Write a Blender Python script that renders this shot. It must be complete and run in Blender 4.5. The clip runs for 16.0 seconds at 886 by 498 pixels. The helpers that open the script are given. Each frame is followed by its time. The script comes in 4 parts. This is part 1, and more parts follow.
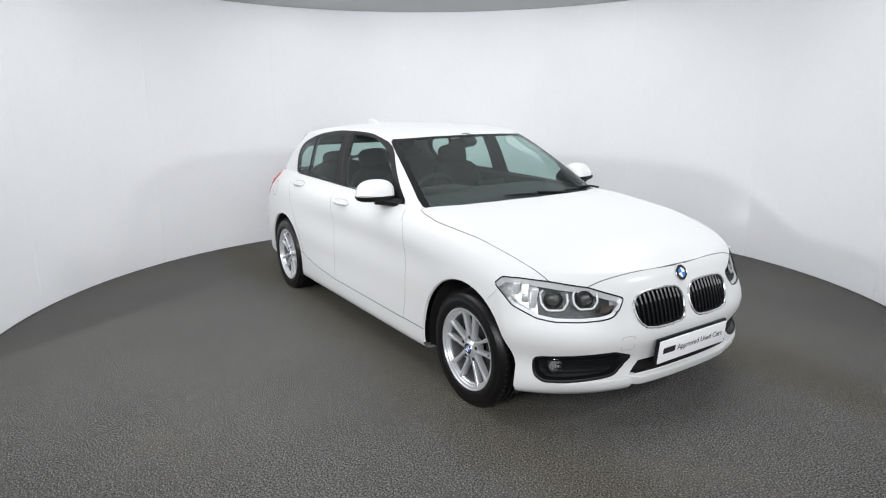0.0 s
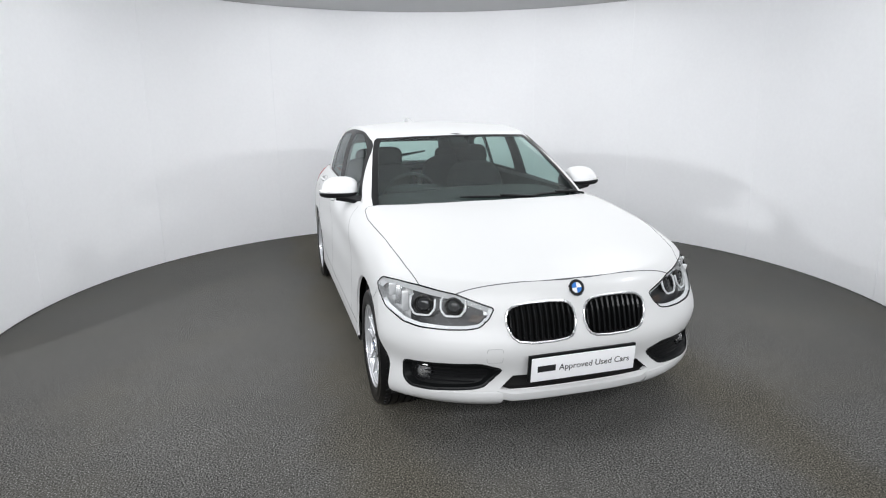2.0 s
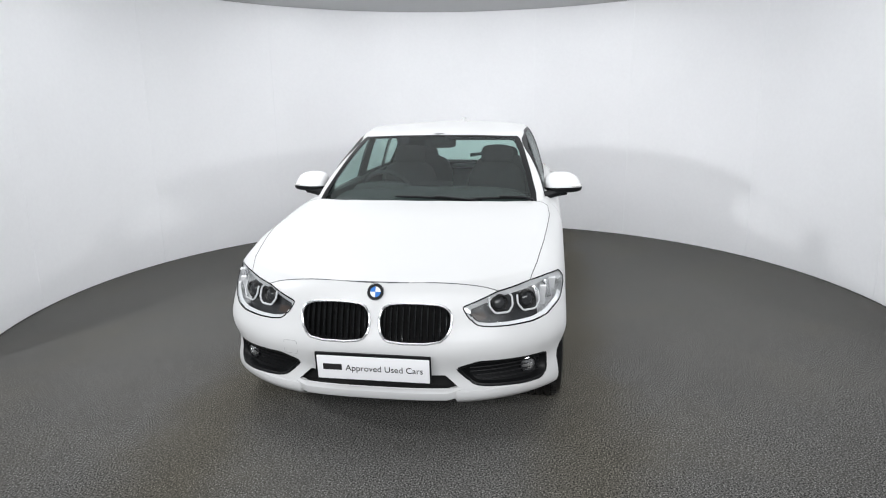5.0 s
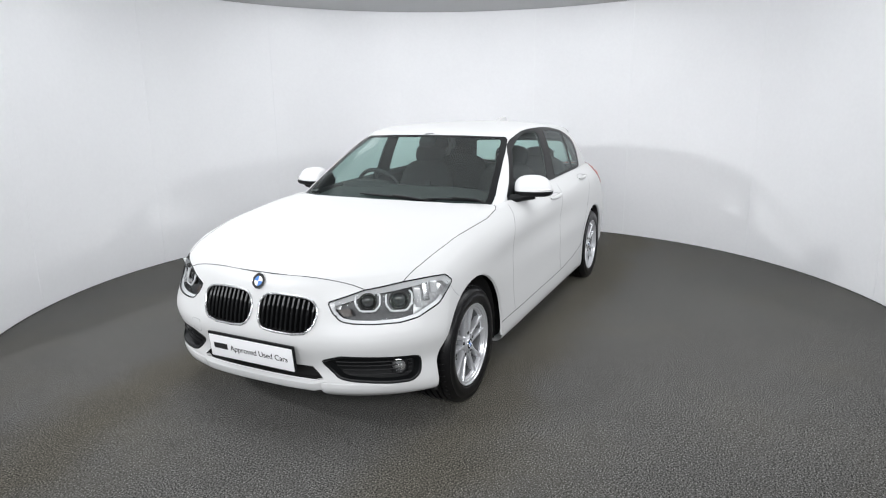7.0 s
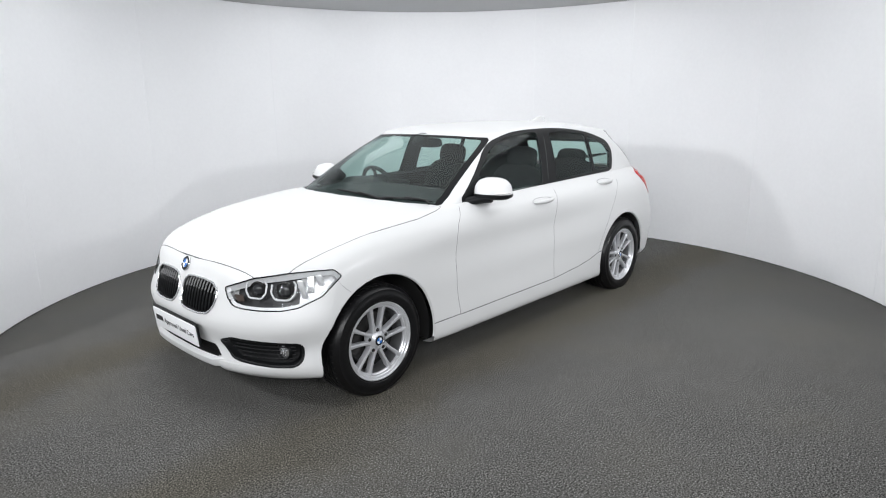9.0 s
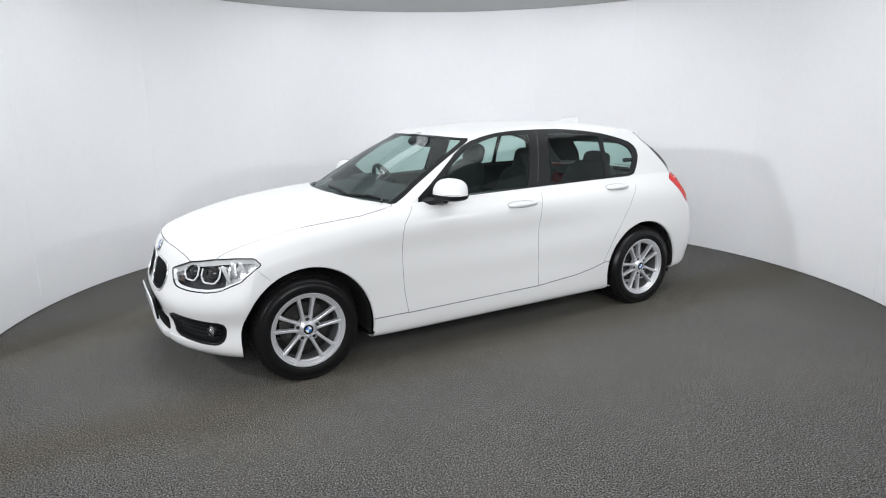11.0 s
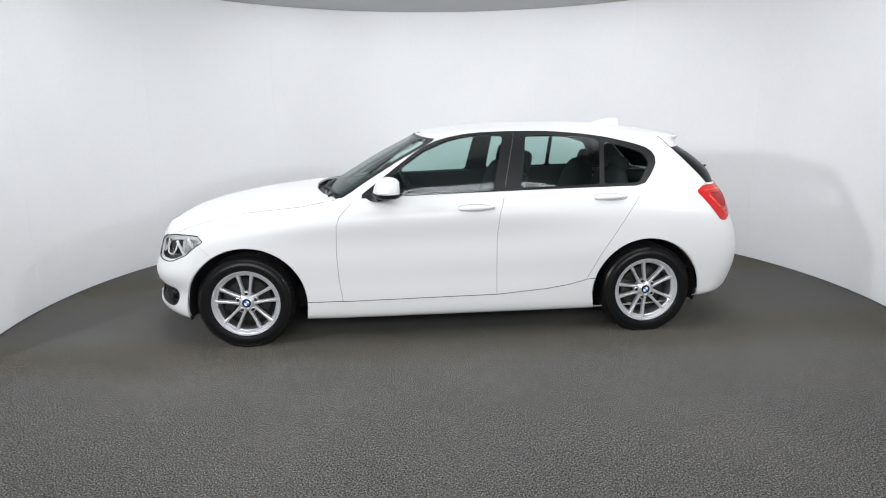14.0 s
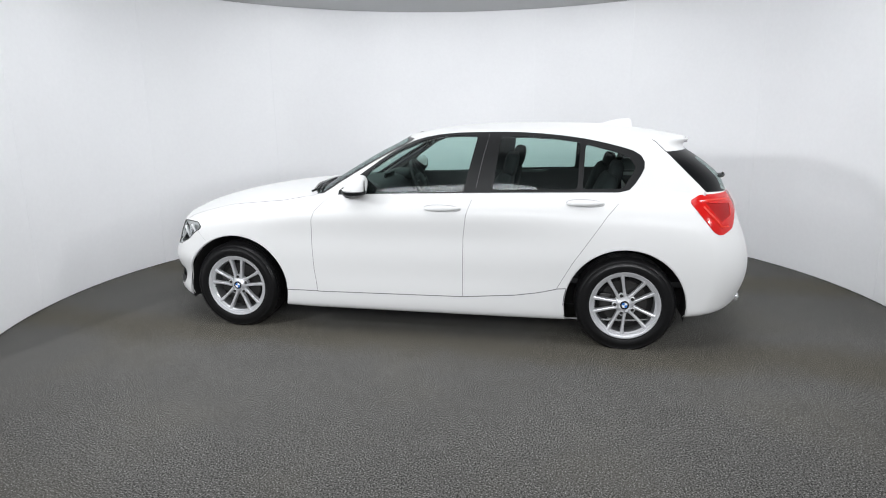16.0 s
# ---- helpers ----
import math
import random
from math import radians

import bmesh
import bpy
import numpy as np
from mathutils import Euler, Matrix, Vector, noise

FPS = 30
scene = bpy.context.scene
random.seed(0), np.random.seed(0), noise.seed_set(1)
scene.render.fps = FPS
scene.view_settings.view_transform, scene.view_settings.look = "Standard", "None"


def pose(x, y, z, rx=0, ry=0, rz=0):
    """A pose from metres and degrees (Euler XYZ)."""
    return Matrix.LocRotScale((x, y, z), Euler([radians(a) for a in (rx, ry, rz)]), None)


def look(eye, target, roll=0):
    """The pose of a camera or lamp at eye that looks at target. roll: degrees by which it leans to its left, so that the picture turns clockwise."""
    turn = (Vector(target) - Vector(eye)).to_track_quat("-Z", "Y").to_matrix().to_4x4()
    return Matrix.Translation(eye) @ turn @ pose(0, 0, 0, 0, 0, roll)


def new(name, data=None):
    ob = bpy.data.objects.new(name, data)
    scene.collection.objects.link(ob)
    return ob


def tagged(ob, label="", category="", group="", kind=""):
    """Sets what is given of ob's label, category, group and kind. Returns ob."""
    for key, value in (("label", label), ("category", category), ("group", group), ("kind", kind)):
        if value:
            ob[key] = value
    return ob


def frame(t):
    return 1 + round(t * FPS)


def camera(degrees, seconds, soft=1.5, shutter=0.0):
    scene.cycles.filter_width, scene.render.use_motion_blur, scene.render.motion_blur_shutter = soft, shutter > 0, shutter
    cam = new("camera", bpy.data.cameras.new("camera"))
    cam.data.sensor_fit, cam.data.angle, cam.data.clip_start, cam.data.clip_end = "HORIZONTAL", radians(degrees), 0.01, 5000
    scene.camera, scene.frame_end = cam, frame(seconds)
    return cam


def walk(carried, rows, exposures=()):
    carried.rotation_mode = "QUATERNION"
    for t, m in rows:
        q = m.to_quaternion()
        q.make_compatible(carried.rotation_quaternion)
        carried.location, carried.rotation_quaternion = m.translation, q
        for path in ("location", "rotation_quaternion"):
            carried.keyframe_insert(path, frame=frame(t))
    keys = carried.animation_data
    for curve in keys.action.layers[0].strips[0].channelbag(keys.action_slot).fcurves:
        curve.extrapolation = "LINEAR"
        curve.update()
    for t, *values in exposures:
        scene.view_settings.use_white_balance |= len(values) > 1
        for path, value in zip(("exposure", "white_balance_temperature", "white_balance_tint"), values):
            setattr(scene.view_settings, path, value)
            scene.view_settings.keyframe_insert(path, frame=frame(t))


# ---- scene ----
# A still camera looks at a car that a turntable carries round in a white photo booth.
cam = camera(71.53, 16.0, soft=1.1)
CAM = pose(0.0, -4.757, 1.547, 76.917, 0.750, 0.944)
walk(cam, [(0.0, CAM), (16.0, CAM)], [(0.0, 0.26), (16.0, 0.26)])

BOOTH_R, BOOTH_H = 3.32, 2.68

# ---- light ----
world = bpy.data.worlds.new("world")
scene.world = world
world.use_nodes = True
world.node_tree.nodes["Background"].inputs[0].default_value = (0.9, 0.95, 1.0, 1)
world.node_tree.nodes["Background"].inputs[1].default_value = 0.1


def area_lamp(eye, target, sx, sy, watts, spread=180, colour=(0.970, 0.985, 1.016), roll=0):
    """An area lamp out of the camera's view that looks at target."""
    lamp = bpy.data.lights.new("area_lamp", "AREA")
    lamp.shape, lamp.size, lamp.size_y, lamp.energy, lamp.color = "RECTANGLE", sx, sy, watts, colour
    lamp.spread = radians(spread)
    ob = new("offscreen_lamp", lamp)
    ob.matrix_world = look(eye, target, roll)
    return ob


# Broad lamps added overhead and behind the camera; neither is seen.
area_lamp((0, -0.45, 2.67), (0, -0.45, 0.0), 4.2, 4.0, 46, 140)
area_lamp((0, -6.0, 2.45), (0, 0.6, 0.7), 7.0, 1.2, 236)
# Small side lamps, placed from a window reflection and the wall shadows.
area_lamp((-3.7, -2.88, 2.34), (0.6, 0.9, 0.9), 0.22, 0.22, 29, 110, roll=45)
area_lamp((3.7, -2.88, 2.34), (-0.6, 0.9, 0.9), 0.22, 0.22, 15, 100, roll=45)
# Unseen fill lamps, added to brighten the booth wall and the floor.
area_lamp((0, 1.95, 2.66), (0, 2.1, 0.0), 3.6, 0.7, 15)
area_lamp((-2.25, -0.1, 2.66), (-2.3, 0.0, 0.0), 0.9, 3.2, 22)
area_lamp((2.25, -0.1, 2.66), (2.3, 0.0, 0.0), 0.9, 3.2, 19)

# ---- materials ----


def mat(name, colour, rough=0.5, metal=0.0, coat=0.0, grain=0.0, scale=40.0, bump=0.0, large=0.0, spec=0.5, glow=None, sharp=0.2):
    """A principled material with grain and stains at two scales and fine relief."""
    m = bpy.data.materials.new(name)
    m.use_nodes = True
    nt = m.node_tree
    b = nt.nodes["Principled BSDF"]
    b.inputs["Base Color"].default_value = (*colour, 1)
    b.inputs["Roughness"].default_value, b.inputs["Metallic"].default_value = rough, metal
    b.inputs["Coat Weight"].default_value, b.inputs["Coat Roughness"].default_value = coat, 0.22
    b.inputs["Specular IOR Level"].default_value = spec
    if glow:
        b.inputs["Emission Color"].default_value, b.inputs["Emission Strength"].default_value = (*glow[:3], 1), glow[3]
    if grain or large or bump:
        co = nt.nodes.new("ShaderNodeTexCoord")
        fine, wide = nt.nodes.new("ShaderNodeTexNoise"), nt.nodes.new("ShaderNodeTexNoise")
        fine.inputs["Scale"].default_value, fine.inputs["Detail"].default_value = scale, 4
        wide.inputs["Scale"].default_value, wide.inputs["Detail"].default_value = 1.3, 5
        last = None
        for tex, amount in ((fine, grain), (wide, large)):
            nt.links.new(co.outputs["Object"], tex.inputs["Vector"])
            ramp = nt.nodes.new("ShaderNodeMapRange")
            ramp.inputs["From Min"].default_value, ramp.inputs["From Max"].default_value = 0.5 - (sharp if tex is fine else 0.2), 0.5 + (sharp if tex is fine else 0.2)
            ramp.inputs["To Min"].default_value, ramp.inputs["To Max"].default_value = 1 - amount, 1 + amount
            nt.links.new(tex.outputs["Fac"], ramp.inputs["Value"])
            mix = nt.nodes.new("ShaderNodeMix")
            mix.data_type, mix.blend_type = "RGBA", "MULTIPLY"
            mix.inputs["Factor"].default_value = 1
            if last is None:
                mix.inputs["A"].default_value = (*colour, 1)
            else:
                nt.links.new(last, mix.inputs["A"])
            nt.links.new(ramp.outputs["Result"], mix.inputs["B"])
            last = mix.outputs["Result"]
        nt.links.new(last, b.inputs["Base Color"])
        if bump:
            bp = nt.nodes.new("ShaderNodeBump")
            bp.inputs["Strength"].default_value, bp.inputs["Distance"].default_value = bump, 0.004
            nt.links.new(fine.outputs["Fac"], bp.inputs["Height"])
            nt.links.new(bp.outputs["Normal"], b.inputs["Normal"])
    return m


def glass(name, tint, gloss=0.52, rough=0.01):
    """A thin tinted pane: clear, with a mirror gloss that grows towards grazing angles."""
    m = bpy.data.materials.new(name)
    m.use_nodes = True
    nt = m.node_tree
    nt.nodes.remove(nt.nodes["Principled BSDF"])
    clear, shine, mix, fres = (nt.nodes.new("ShaderNode" + k) for k in ("BsdfTransparent", "BsdfGlossy", "MixShader", "LayerWeight"))
    clear.inputs["Color"].default_value = (*tint, 1)
    shine.inputs["Roughness"].default_value = rough
    shine.inputs["Color"].default_value = (gloss * 0.95, gloss, gloss, 1)
    fres.inputs["Blend"].default_value = 0.5
    steep, share = nt.nodes.new("ShaderNodeMath"), nt.nodes.new("ShaderNodeMath")
    steep.operation, share.operation = "POWER", "MULTIPLY_ADD"
    steep.inputs[1].default_value = 5
    share.inputs[1].default_value, share.inputs[2].default_value = 0.955, 0.045
    nt.links.new(fres.outputs["Facing"], steep.inputs[0])
    nt.links.new(steep.outputs[0], share.inputs[0])
    nt.links.new(share.outputs[0], mix.inputs[0])
    nt.links.new(clear.outputs[0], mix.inputs[1])
    nt.links.new(shine.outputs[0], mix.inputs[2])
    nt.links.new(mix.outputs[0], nt.nodes["Material Output"].inputs["Surface"])
    return m


PAINT = mat("white_paint", (0.595, 0.60, 0.598), 0.45, coat=0.25, large=0.008)
BLACK = mat("black_plastic", (0.006, 0.0065, 0.007), 0.4, spec=0.2, grain=0.15, scale=300, bump=0.05)
GLOSS = mat("gloss_black", (0.006, 0.007, 0.008), 0.12, spec=0.25)
DARK = mat("dark_gap", (0.006, 0.006, 0.006), 0.9)
LINER = mat("wheel_arch_felt", (0.008, 0.008, 0.008), 0.95, grain=0.3, scale=120)
SEAL = mat("shut_line_seal", (0.07, 0.072, 0.075), 0.8)
RUBBER = mat("tyre_rubber", (0.005, 0.005, 0.0055), 0.32, spec=0.3, grain=0.25, scale=90, bump=0.08)
ALLOY = mat("silver_alloy", (0.66, 0.67, 0.69), 0.28, 0.6, coat=0.3, grain=0.04, scale=500)
# The wheel alloy darkened: shade behind the spokes is put into its colour.
SHADED_BARREL = mat("shaded_barrel_alloy", (0.22, 0.225, 0.23), 0.4, 0.7, grain=0.05, scale=300)
STEEL = mat("brake_steel", (0.04, 0.039, 0.038), 0.45, 0.7, grain=0.2, scale=120)
CHROME = mat("chrome", (0.80, 0.81, 0.82), 0.2, 0.8)
SATIN = mat("satin_silver", (0.72, 0.73, 0.74), 0.25, 0.85)
FRIT = mat("black_glass_border", (0.004, 0.0045, 0.005), 0.3, spec=0.1)
CLOTH = mat("anthracite_cloth", (0.013, 0.014, 0.015), 0.95, grain=0.3, scale=260, bump=0.3)
TRIM = mat("interior_trim", (0.016, 0.017, 0.018), 0.7, grain=0.15, scale=180, bump=0.1)
HEADLINE = mat("headliner", (0.09, 0.093, 0.095), 0.9)
RED = mat("red_lens", (0.44, 0.010, 0.009), 0.12, spec=0.3)
RED_DEEP = mat("deep_red_lens", (0.26, 0.006, 0.006), 0.4, spec=0.15)
PLATE = mat("plate_white", (0.86, 0.865, 0.88), 0.35, coat=0.3)
INK = mat("plate_ink", (0.01, 0.01, 0.011), 0.6)
BLUE = mat("badge_blue", (0.03, 0.16, 0.50), 0.4, coat=0.1, spec=0.2)
WHITE = mat("badge_white", (0.72, 0.73, 0.74), 0.4, coat=0.1, spec=0.2)
AMBER = mat("indicator_lens", (0.75, 0.74, 0.72), 0.2, coat=0.6)
GLASS = glass("tinted_glass", (0.66, 0.80, 0.765), 0.58)
LENS = glass("lamp_lens", (0.95, 0.96, 0.96), 0.07, 0.04)
MATT = mat("matt_black", (0.006, 0.006, 0.007), 0.5, spec=0.2)
WALL = mat("white_booth_wall", (0.88, 0.888, 0.90), 0.75, grain=0.01, scale=30, large=0.015)
JOINT = mat("panel_joint", (0.88, 0.89, 0.90), 0.6)
VOID = mat("dark_ceiling", (0.05, 0.05, 0.052), 0.9, large=0.02)
CEIL = mat("grey_ceiling", (0.55, 0.555, 0.56), 0.9, large=0.02)


def carpet(name, tracks):
    """Grey needle-felt carpet: salt-and-pepper fibres with pale flecks, worn patches; tracks: olive tyre tracks along x."""
    m = mat(name, (0.086, 0.0845, 0.080), 0.95, grain=0.85, scale=130, bump=0.2, large=0.08, spec=0.12, sharp=0.11)
    nt = m.node_tree
    b = nt.nodes["Principled BSDF"]
    last = b.inputs["Base Color"].links[0].from_socket
    co = nt.nodes.new("ShaderNodeTexCoord")
    nodes = lambda *kinds: [nt.nodes.new("ShaderNode" + k) for k in kinds]

    def over(colour, factor, blend="MIX"):
        mix = nt.nodes.new("ShaderNodeMix")
        mix.data_type, mix.blend_type = "RGBA", blend
        mix.inputs["B"].default_value = colour
        nt.links.new(factor, mix.inputs["Factor"])
        nt.links.new(last, mix.inputs["A"])
        return mix.outputs["Result"]
    # patches of wear, dark specks and pale fibre ends, each from a noise of its own size
    for scale, detail, colour, lo, hi, most in (
            (1.1, 3, (0.098, 0.093, 0.078, 1), 0.50, 0.72, 0.5),
            (2.6, 4, (0.068, 0.066, 0.060, 1), 0.55, 0.75, 0.5),
            (7.0, 4, (0.068, 0.067, 0.064, 1), 0.50, 0.70, 0.35),
            (110.0, 6, (0.02, 0.02, 0.02, 1), 0.54, 0.68, 0.6),
            (140.0, 3, (0.33, 0.327, 0.315, 1), 0.57, 0.66, 0.9)):
        tex, ramp = nodes("TexNoise", "MapRange")
        tex.inputs["Scale"].default_value, tex.inputs["Detail"].default_value = scale, detail
        ramp.inputs["From Min"].default_value, ramp.inputs["From Max"].default_value = lo, hi
        ramp.inputs["To Max"].default_value = most
        nt.links.new(co.outputs["Object"], tex.inputs["Vector"])
        nt.links.new(tex.outputs["Fac"], ramp.inputs["Value"])
        last = over(colour, ramp.outputs["Result"])
    if tracks:
        rag, push, split, even, size, off, gap, ramp = nodes("TexNoise", "VectorMath", "SeparateXYZ", "Math", "Math", "Math", "Math", "MapRange")
        even.operation = "SUBTRACT"
        even.inputs[1].default_value = 0.35
        rag.inputs["Scale"].default_value, rag.inputs["Detail"].default_value = 1.6, 6
        push.operation = "MULTIPLY_ADD"
        push.inputs[1].default_value = (0.0, 0.7, 0)
        size.operation, off.operation, gap.operation = "ABSOLUTE", "SUBTRACT", "ABSOLUTE"
        off.inputs[1].default_value = 0.86
        ramp.interpolation_type = "SMOOTHSTEP"
        ramp.inputs["From Min"].default_value, ramp.inputs["From Max"].default_value = 0.03, 0.45
        ramp.inputs["To Min"].default_value, ramp.inputs["To Max"].default_value = 0.7, 0.0
        nt.links.new(co.outputs["Object"], rag.inputs["Vector"])
        nt.links.new(rag.outputs["Color"], push.inputs[0])
        nt.links.new(co.outputs["Object"], push.inputs[2])
        nt.links.new(push.outputs[0], split.inputs[0])
        nt.links.new(split.outputs["Y"], even.inputs[0])
        nt.links.new(even.outputs[0], size.inputs[0])
        nt.links.new(size.outputs[0], off.inputs[0])
        nt.links.new(off.outputs[0], gap.inputs[0])
        nt.links.new(gap.outputs[0], ramp.inputs["Value"])
        last = over((0.84, 0.78, 0.63, 1), ramp.outputs["Result"], "MULTIPLY")
    nt.links.new(last, b.inputs["Base Color"])
    return m


CARPET = carpet("grey_felt_carpet", False)
TABLE_CARPET = carpet("worn_felt_carpet", True)

# ---- mesh helpers ----


def link(name, bm, material, smooth=True, sharp=40):
    me = bpy.data.meshes.new(name)
    bm.to_mesh(me)
    bm.free()
    me.materials.append(material)
    if smooth:
        me.shade_smooth()
        me.set_sharp_from_angle(angle=radians(sharp))
    return new(name, me)


def part(name, bm, material, parent, label="", smooth=True, sharp=40, closed=False):
    """Links a bmesh as one mesh object under a thing or a part."""
    if closed:
        bmesh.ops.recalc_face_normals(bm, faces=bm.faces)
    ob = link(name, bm, material, smooth, sharp)
    ob.parent = parent
    return tagged(ob, label) if label else ob


def box(sx, sy, sz, m=Matrix(), bevel=0.0, segments=2):
    bm = bmesh.new()
    bmesh.ops.create_cube(bm, size=1, matrix=Matrix.Diagonal((sx, sy, sz, 1)))
    if bevel:
        bmesh.ops.bevel(bm, geom=bm.edges[:] + bm.verts[:], offset=bevel, segments=segments, affect="EDGES", profile=0.6)
    bmesh.ops.transform(bm, matrix=m, verts=bm.verts)
    return bm


def lathe(profile, count=48, m=Matrix(), closed=False):
    """A profile of (radius, height) turned round the local z axis."""
    bm = bmesh.new()
    rings = [[bm.verts.new((r * math.cos(a), r * math.sin(a), h)) for r, h in profile]
             for a in (2 * math.pi * i / count for i in range(count))]
    n = len(profile)
    for i in range(count):
        p, q = rings[i], rings[(i + 1) % count]
        for j in range(n if closed else n - 1):
            bm.faces.new((p[j], q[j], q[(j + 1) % n], p[(j + 1) % n]))
    bmesh.ops.transform(bm, matrix=m, verts=bm.verts)
    return bm


def disc(radius, h, m=Matrix(), count=32):
    bm = bmesh.new()
    bmesh.ops.create_circle(bm, cap_ends=True, segments=count, radius=radius, matrix=m @ Matrix.Translation((0, 0, h)))
    return bm


def prism(outline, depth, m=Matrix(), bevel=0.0):
    """An outline in local x, y drawn out along local z from 0 to depth."""
    bm = bmesh.new()
    face = bm.faces.new([bm.verts.new((x, y, 0)) for x, y in outline])
    out = bmesh.ops.extrude_face_region(bm, geom=[face])
    bmesh.ops.translate(bm, vec=(0, 0, depth), verts=[v for v in out["geom"] if isinstance(v, bmesh.types.BMVert)])
    bmesh.ops.recalc_face_normals(bm, faces=bm.faces)
    if bevel:
        bmesh.ops.bevel(bm, geom=bm.edges[:], offset=bevel, segments=2, affect="EDGES", profile=0.6)
    bmesh.ops.transform(bm, matrix=m, verts=bm.verts)
    return bm


def tube(points, radius, sides=6, loop=False):
    """A round bar along points."""
    bm = bmesh.new()
    pts = [Vector(p) for p in points]
    n = len(pts)
    rings = []
    for i, p in enumerate(pts):
        a, b = (pts[i - 1], pts[(i + 1) % n]) if loop else (pts[max(i - 1, 0)], pts[min(i + 1, n - 1)])
        d = (b - a).normalized()
        side = d.cross(Vector((0.13, 0.21, 1)).normalized()).normalized()
        up = side.cross(d)
        r = radius[i] if isinstance(radius, (list, tuple)) else radius
        rings.append([bm.verts.new(p + r * (math.cos(t) * side + math.sin(t) * up)) for t in (2 * math.pi * k / sides for k in range(sides))])
    for i in range(n if loop else n - 1):
        p, q = rings[i], rings[(i + 1) % n]
        for k in range(sides):
            bm.faces.new((p[k], p[(k + 1) % sides], q[(k + 1) % sides], q[k]))
    if not loop:
        bm.faces.new(rings[0])
        bm.faces.new(rings[-1])
    bmesh.ops.recalc_face_normals(bm, faces=bm.faces)
    return bm


def joined(*bms):
    out = bmesh.new()
    for b in bms:
        me = bpy.data.meshes.new("tmp")
        b.to_mesh(me)
        b.free()
        out.from_mesh(me)
        bpy.data.meshes.remove(me)
    return out


def smooth_curve(xs, ys):
    """A smooth curve through a few knots (monotone between them)."""
    xs, ys = np.array(xs, float), np.array(ys, float)
    if xs[0] > xs[-1]:
        xs, ys = xs[::-1], ys[::-1]
    d = np.diff(ys) / np.diff(xs)
    s = np.concatenate([[d[0]], np.where(d[1:] * d[:-1] > 0, 2 * d[1:] * d[:-1] / (d[1:] + d[:-1] + 1e-12), 0), [d[-1]]])

    def at(x):
        x = np.clip(x, xs[0], xs[-1])
        i = np.clip(np.searchsorted(xs, x) - 1, 0, len(xs) - 2)
        h = xs[i + 1] - xs[i]
        t = (x - xs[i]) / h
        return ((1 + 2 * t) * (1 - t) ** 2 * ys[i] + t * (1 - t) ** 2 * h * s[i]
                + t * t * (3 - 2 * t) * ys[i + 1] + t * t * (t - 1) * h * s[i + 1])
    return at


def rounded(outline, times=2):
    """Corner cutting: a soft closed outline from a coarse one."""
    pts = [Vector(p) for p in outline]
    for _ in range(times):
        pts = [q for a, b in zip(pts, pts[1:] + pts[:1]) for q in (a.lerp(b, 0.25), a.lerp(b, 0.75))]
    return [tuple(p) for p in pts]


def soft(outline, r):
    """The outline with its corners rounded to about r."""
    pts = [Vector(p) for p in outline]
    out = []
    for a, b, c in zip(pts[-1:] + pts[:-1], pts, pts[1:] + pts[:1]):
        p = b + (a - b).normalized() * min(r, 0.42 * (a - b).length)
        q = b + (c - b).normalized() * min(r, 0.42 * (c - b).length)
        out += [tuple((1 - t) ** 2 * p + 2 * t * (1 - t) * b + t * t * q) for t in (0, 0.33, 0.67, 1)]
    return out


def inset(outline, by):
    """The outline drawn in by a distance."""
    pts = [Vector(p) for p in outline]
    area = sum(a.x * b.y - b.x * a.y for a, b in zip(pts, pts[1:] + pts[:1]))
    sign = 1 if area > 0 else -1
    out = []
    for a, b, c in zip(pts[-1:] + pts[:-1], pts, pts[1:] + pts[:1]):
        n1, n2 = (Vector((-(q - p).y, (q - p).x)).normalized() for p, q in ((a, b), (b, c)))
        n = (n1 + n2).normalized()
        out.append(tuple(b + sign * by / max(0.5, n.dot(n1)) * n))
    return out

# ---- the booth ----


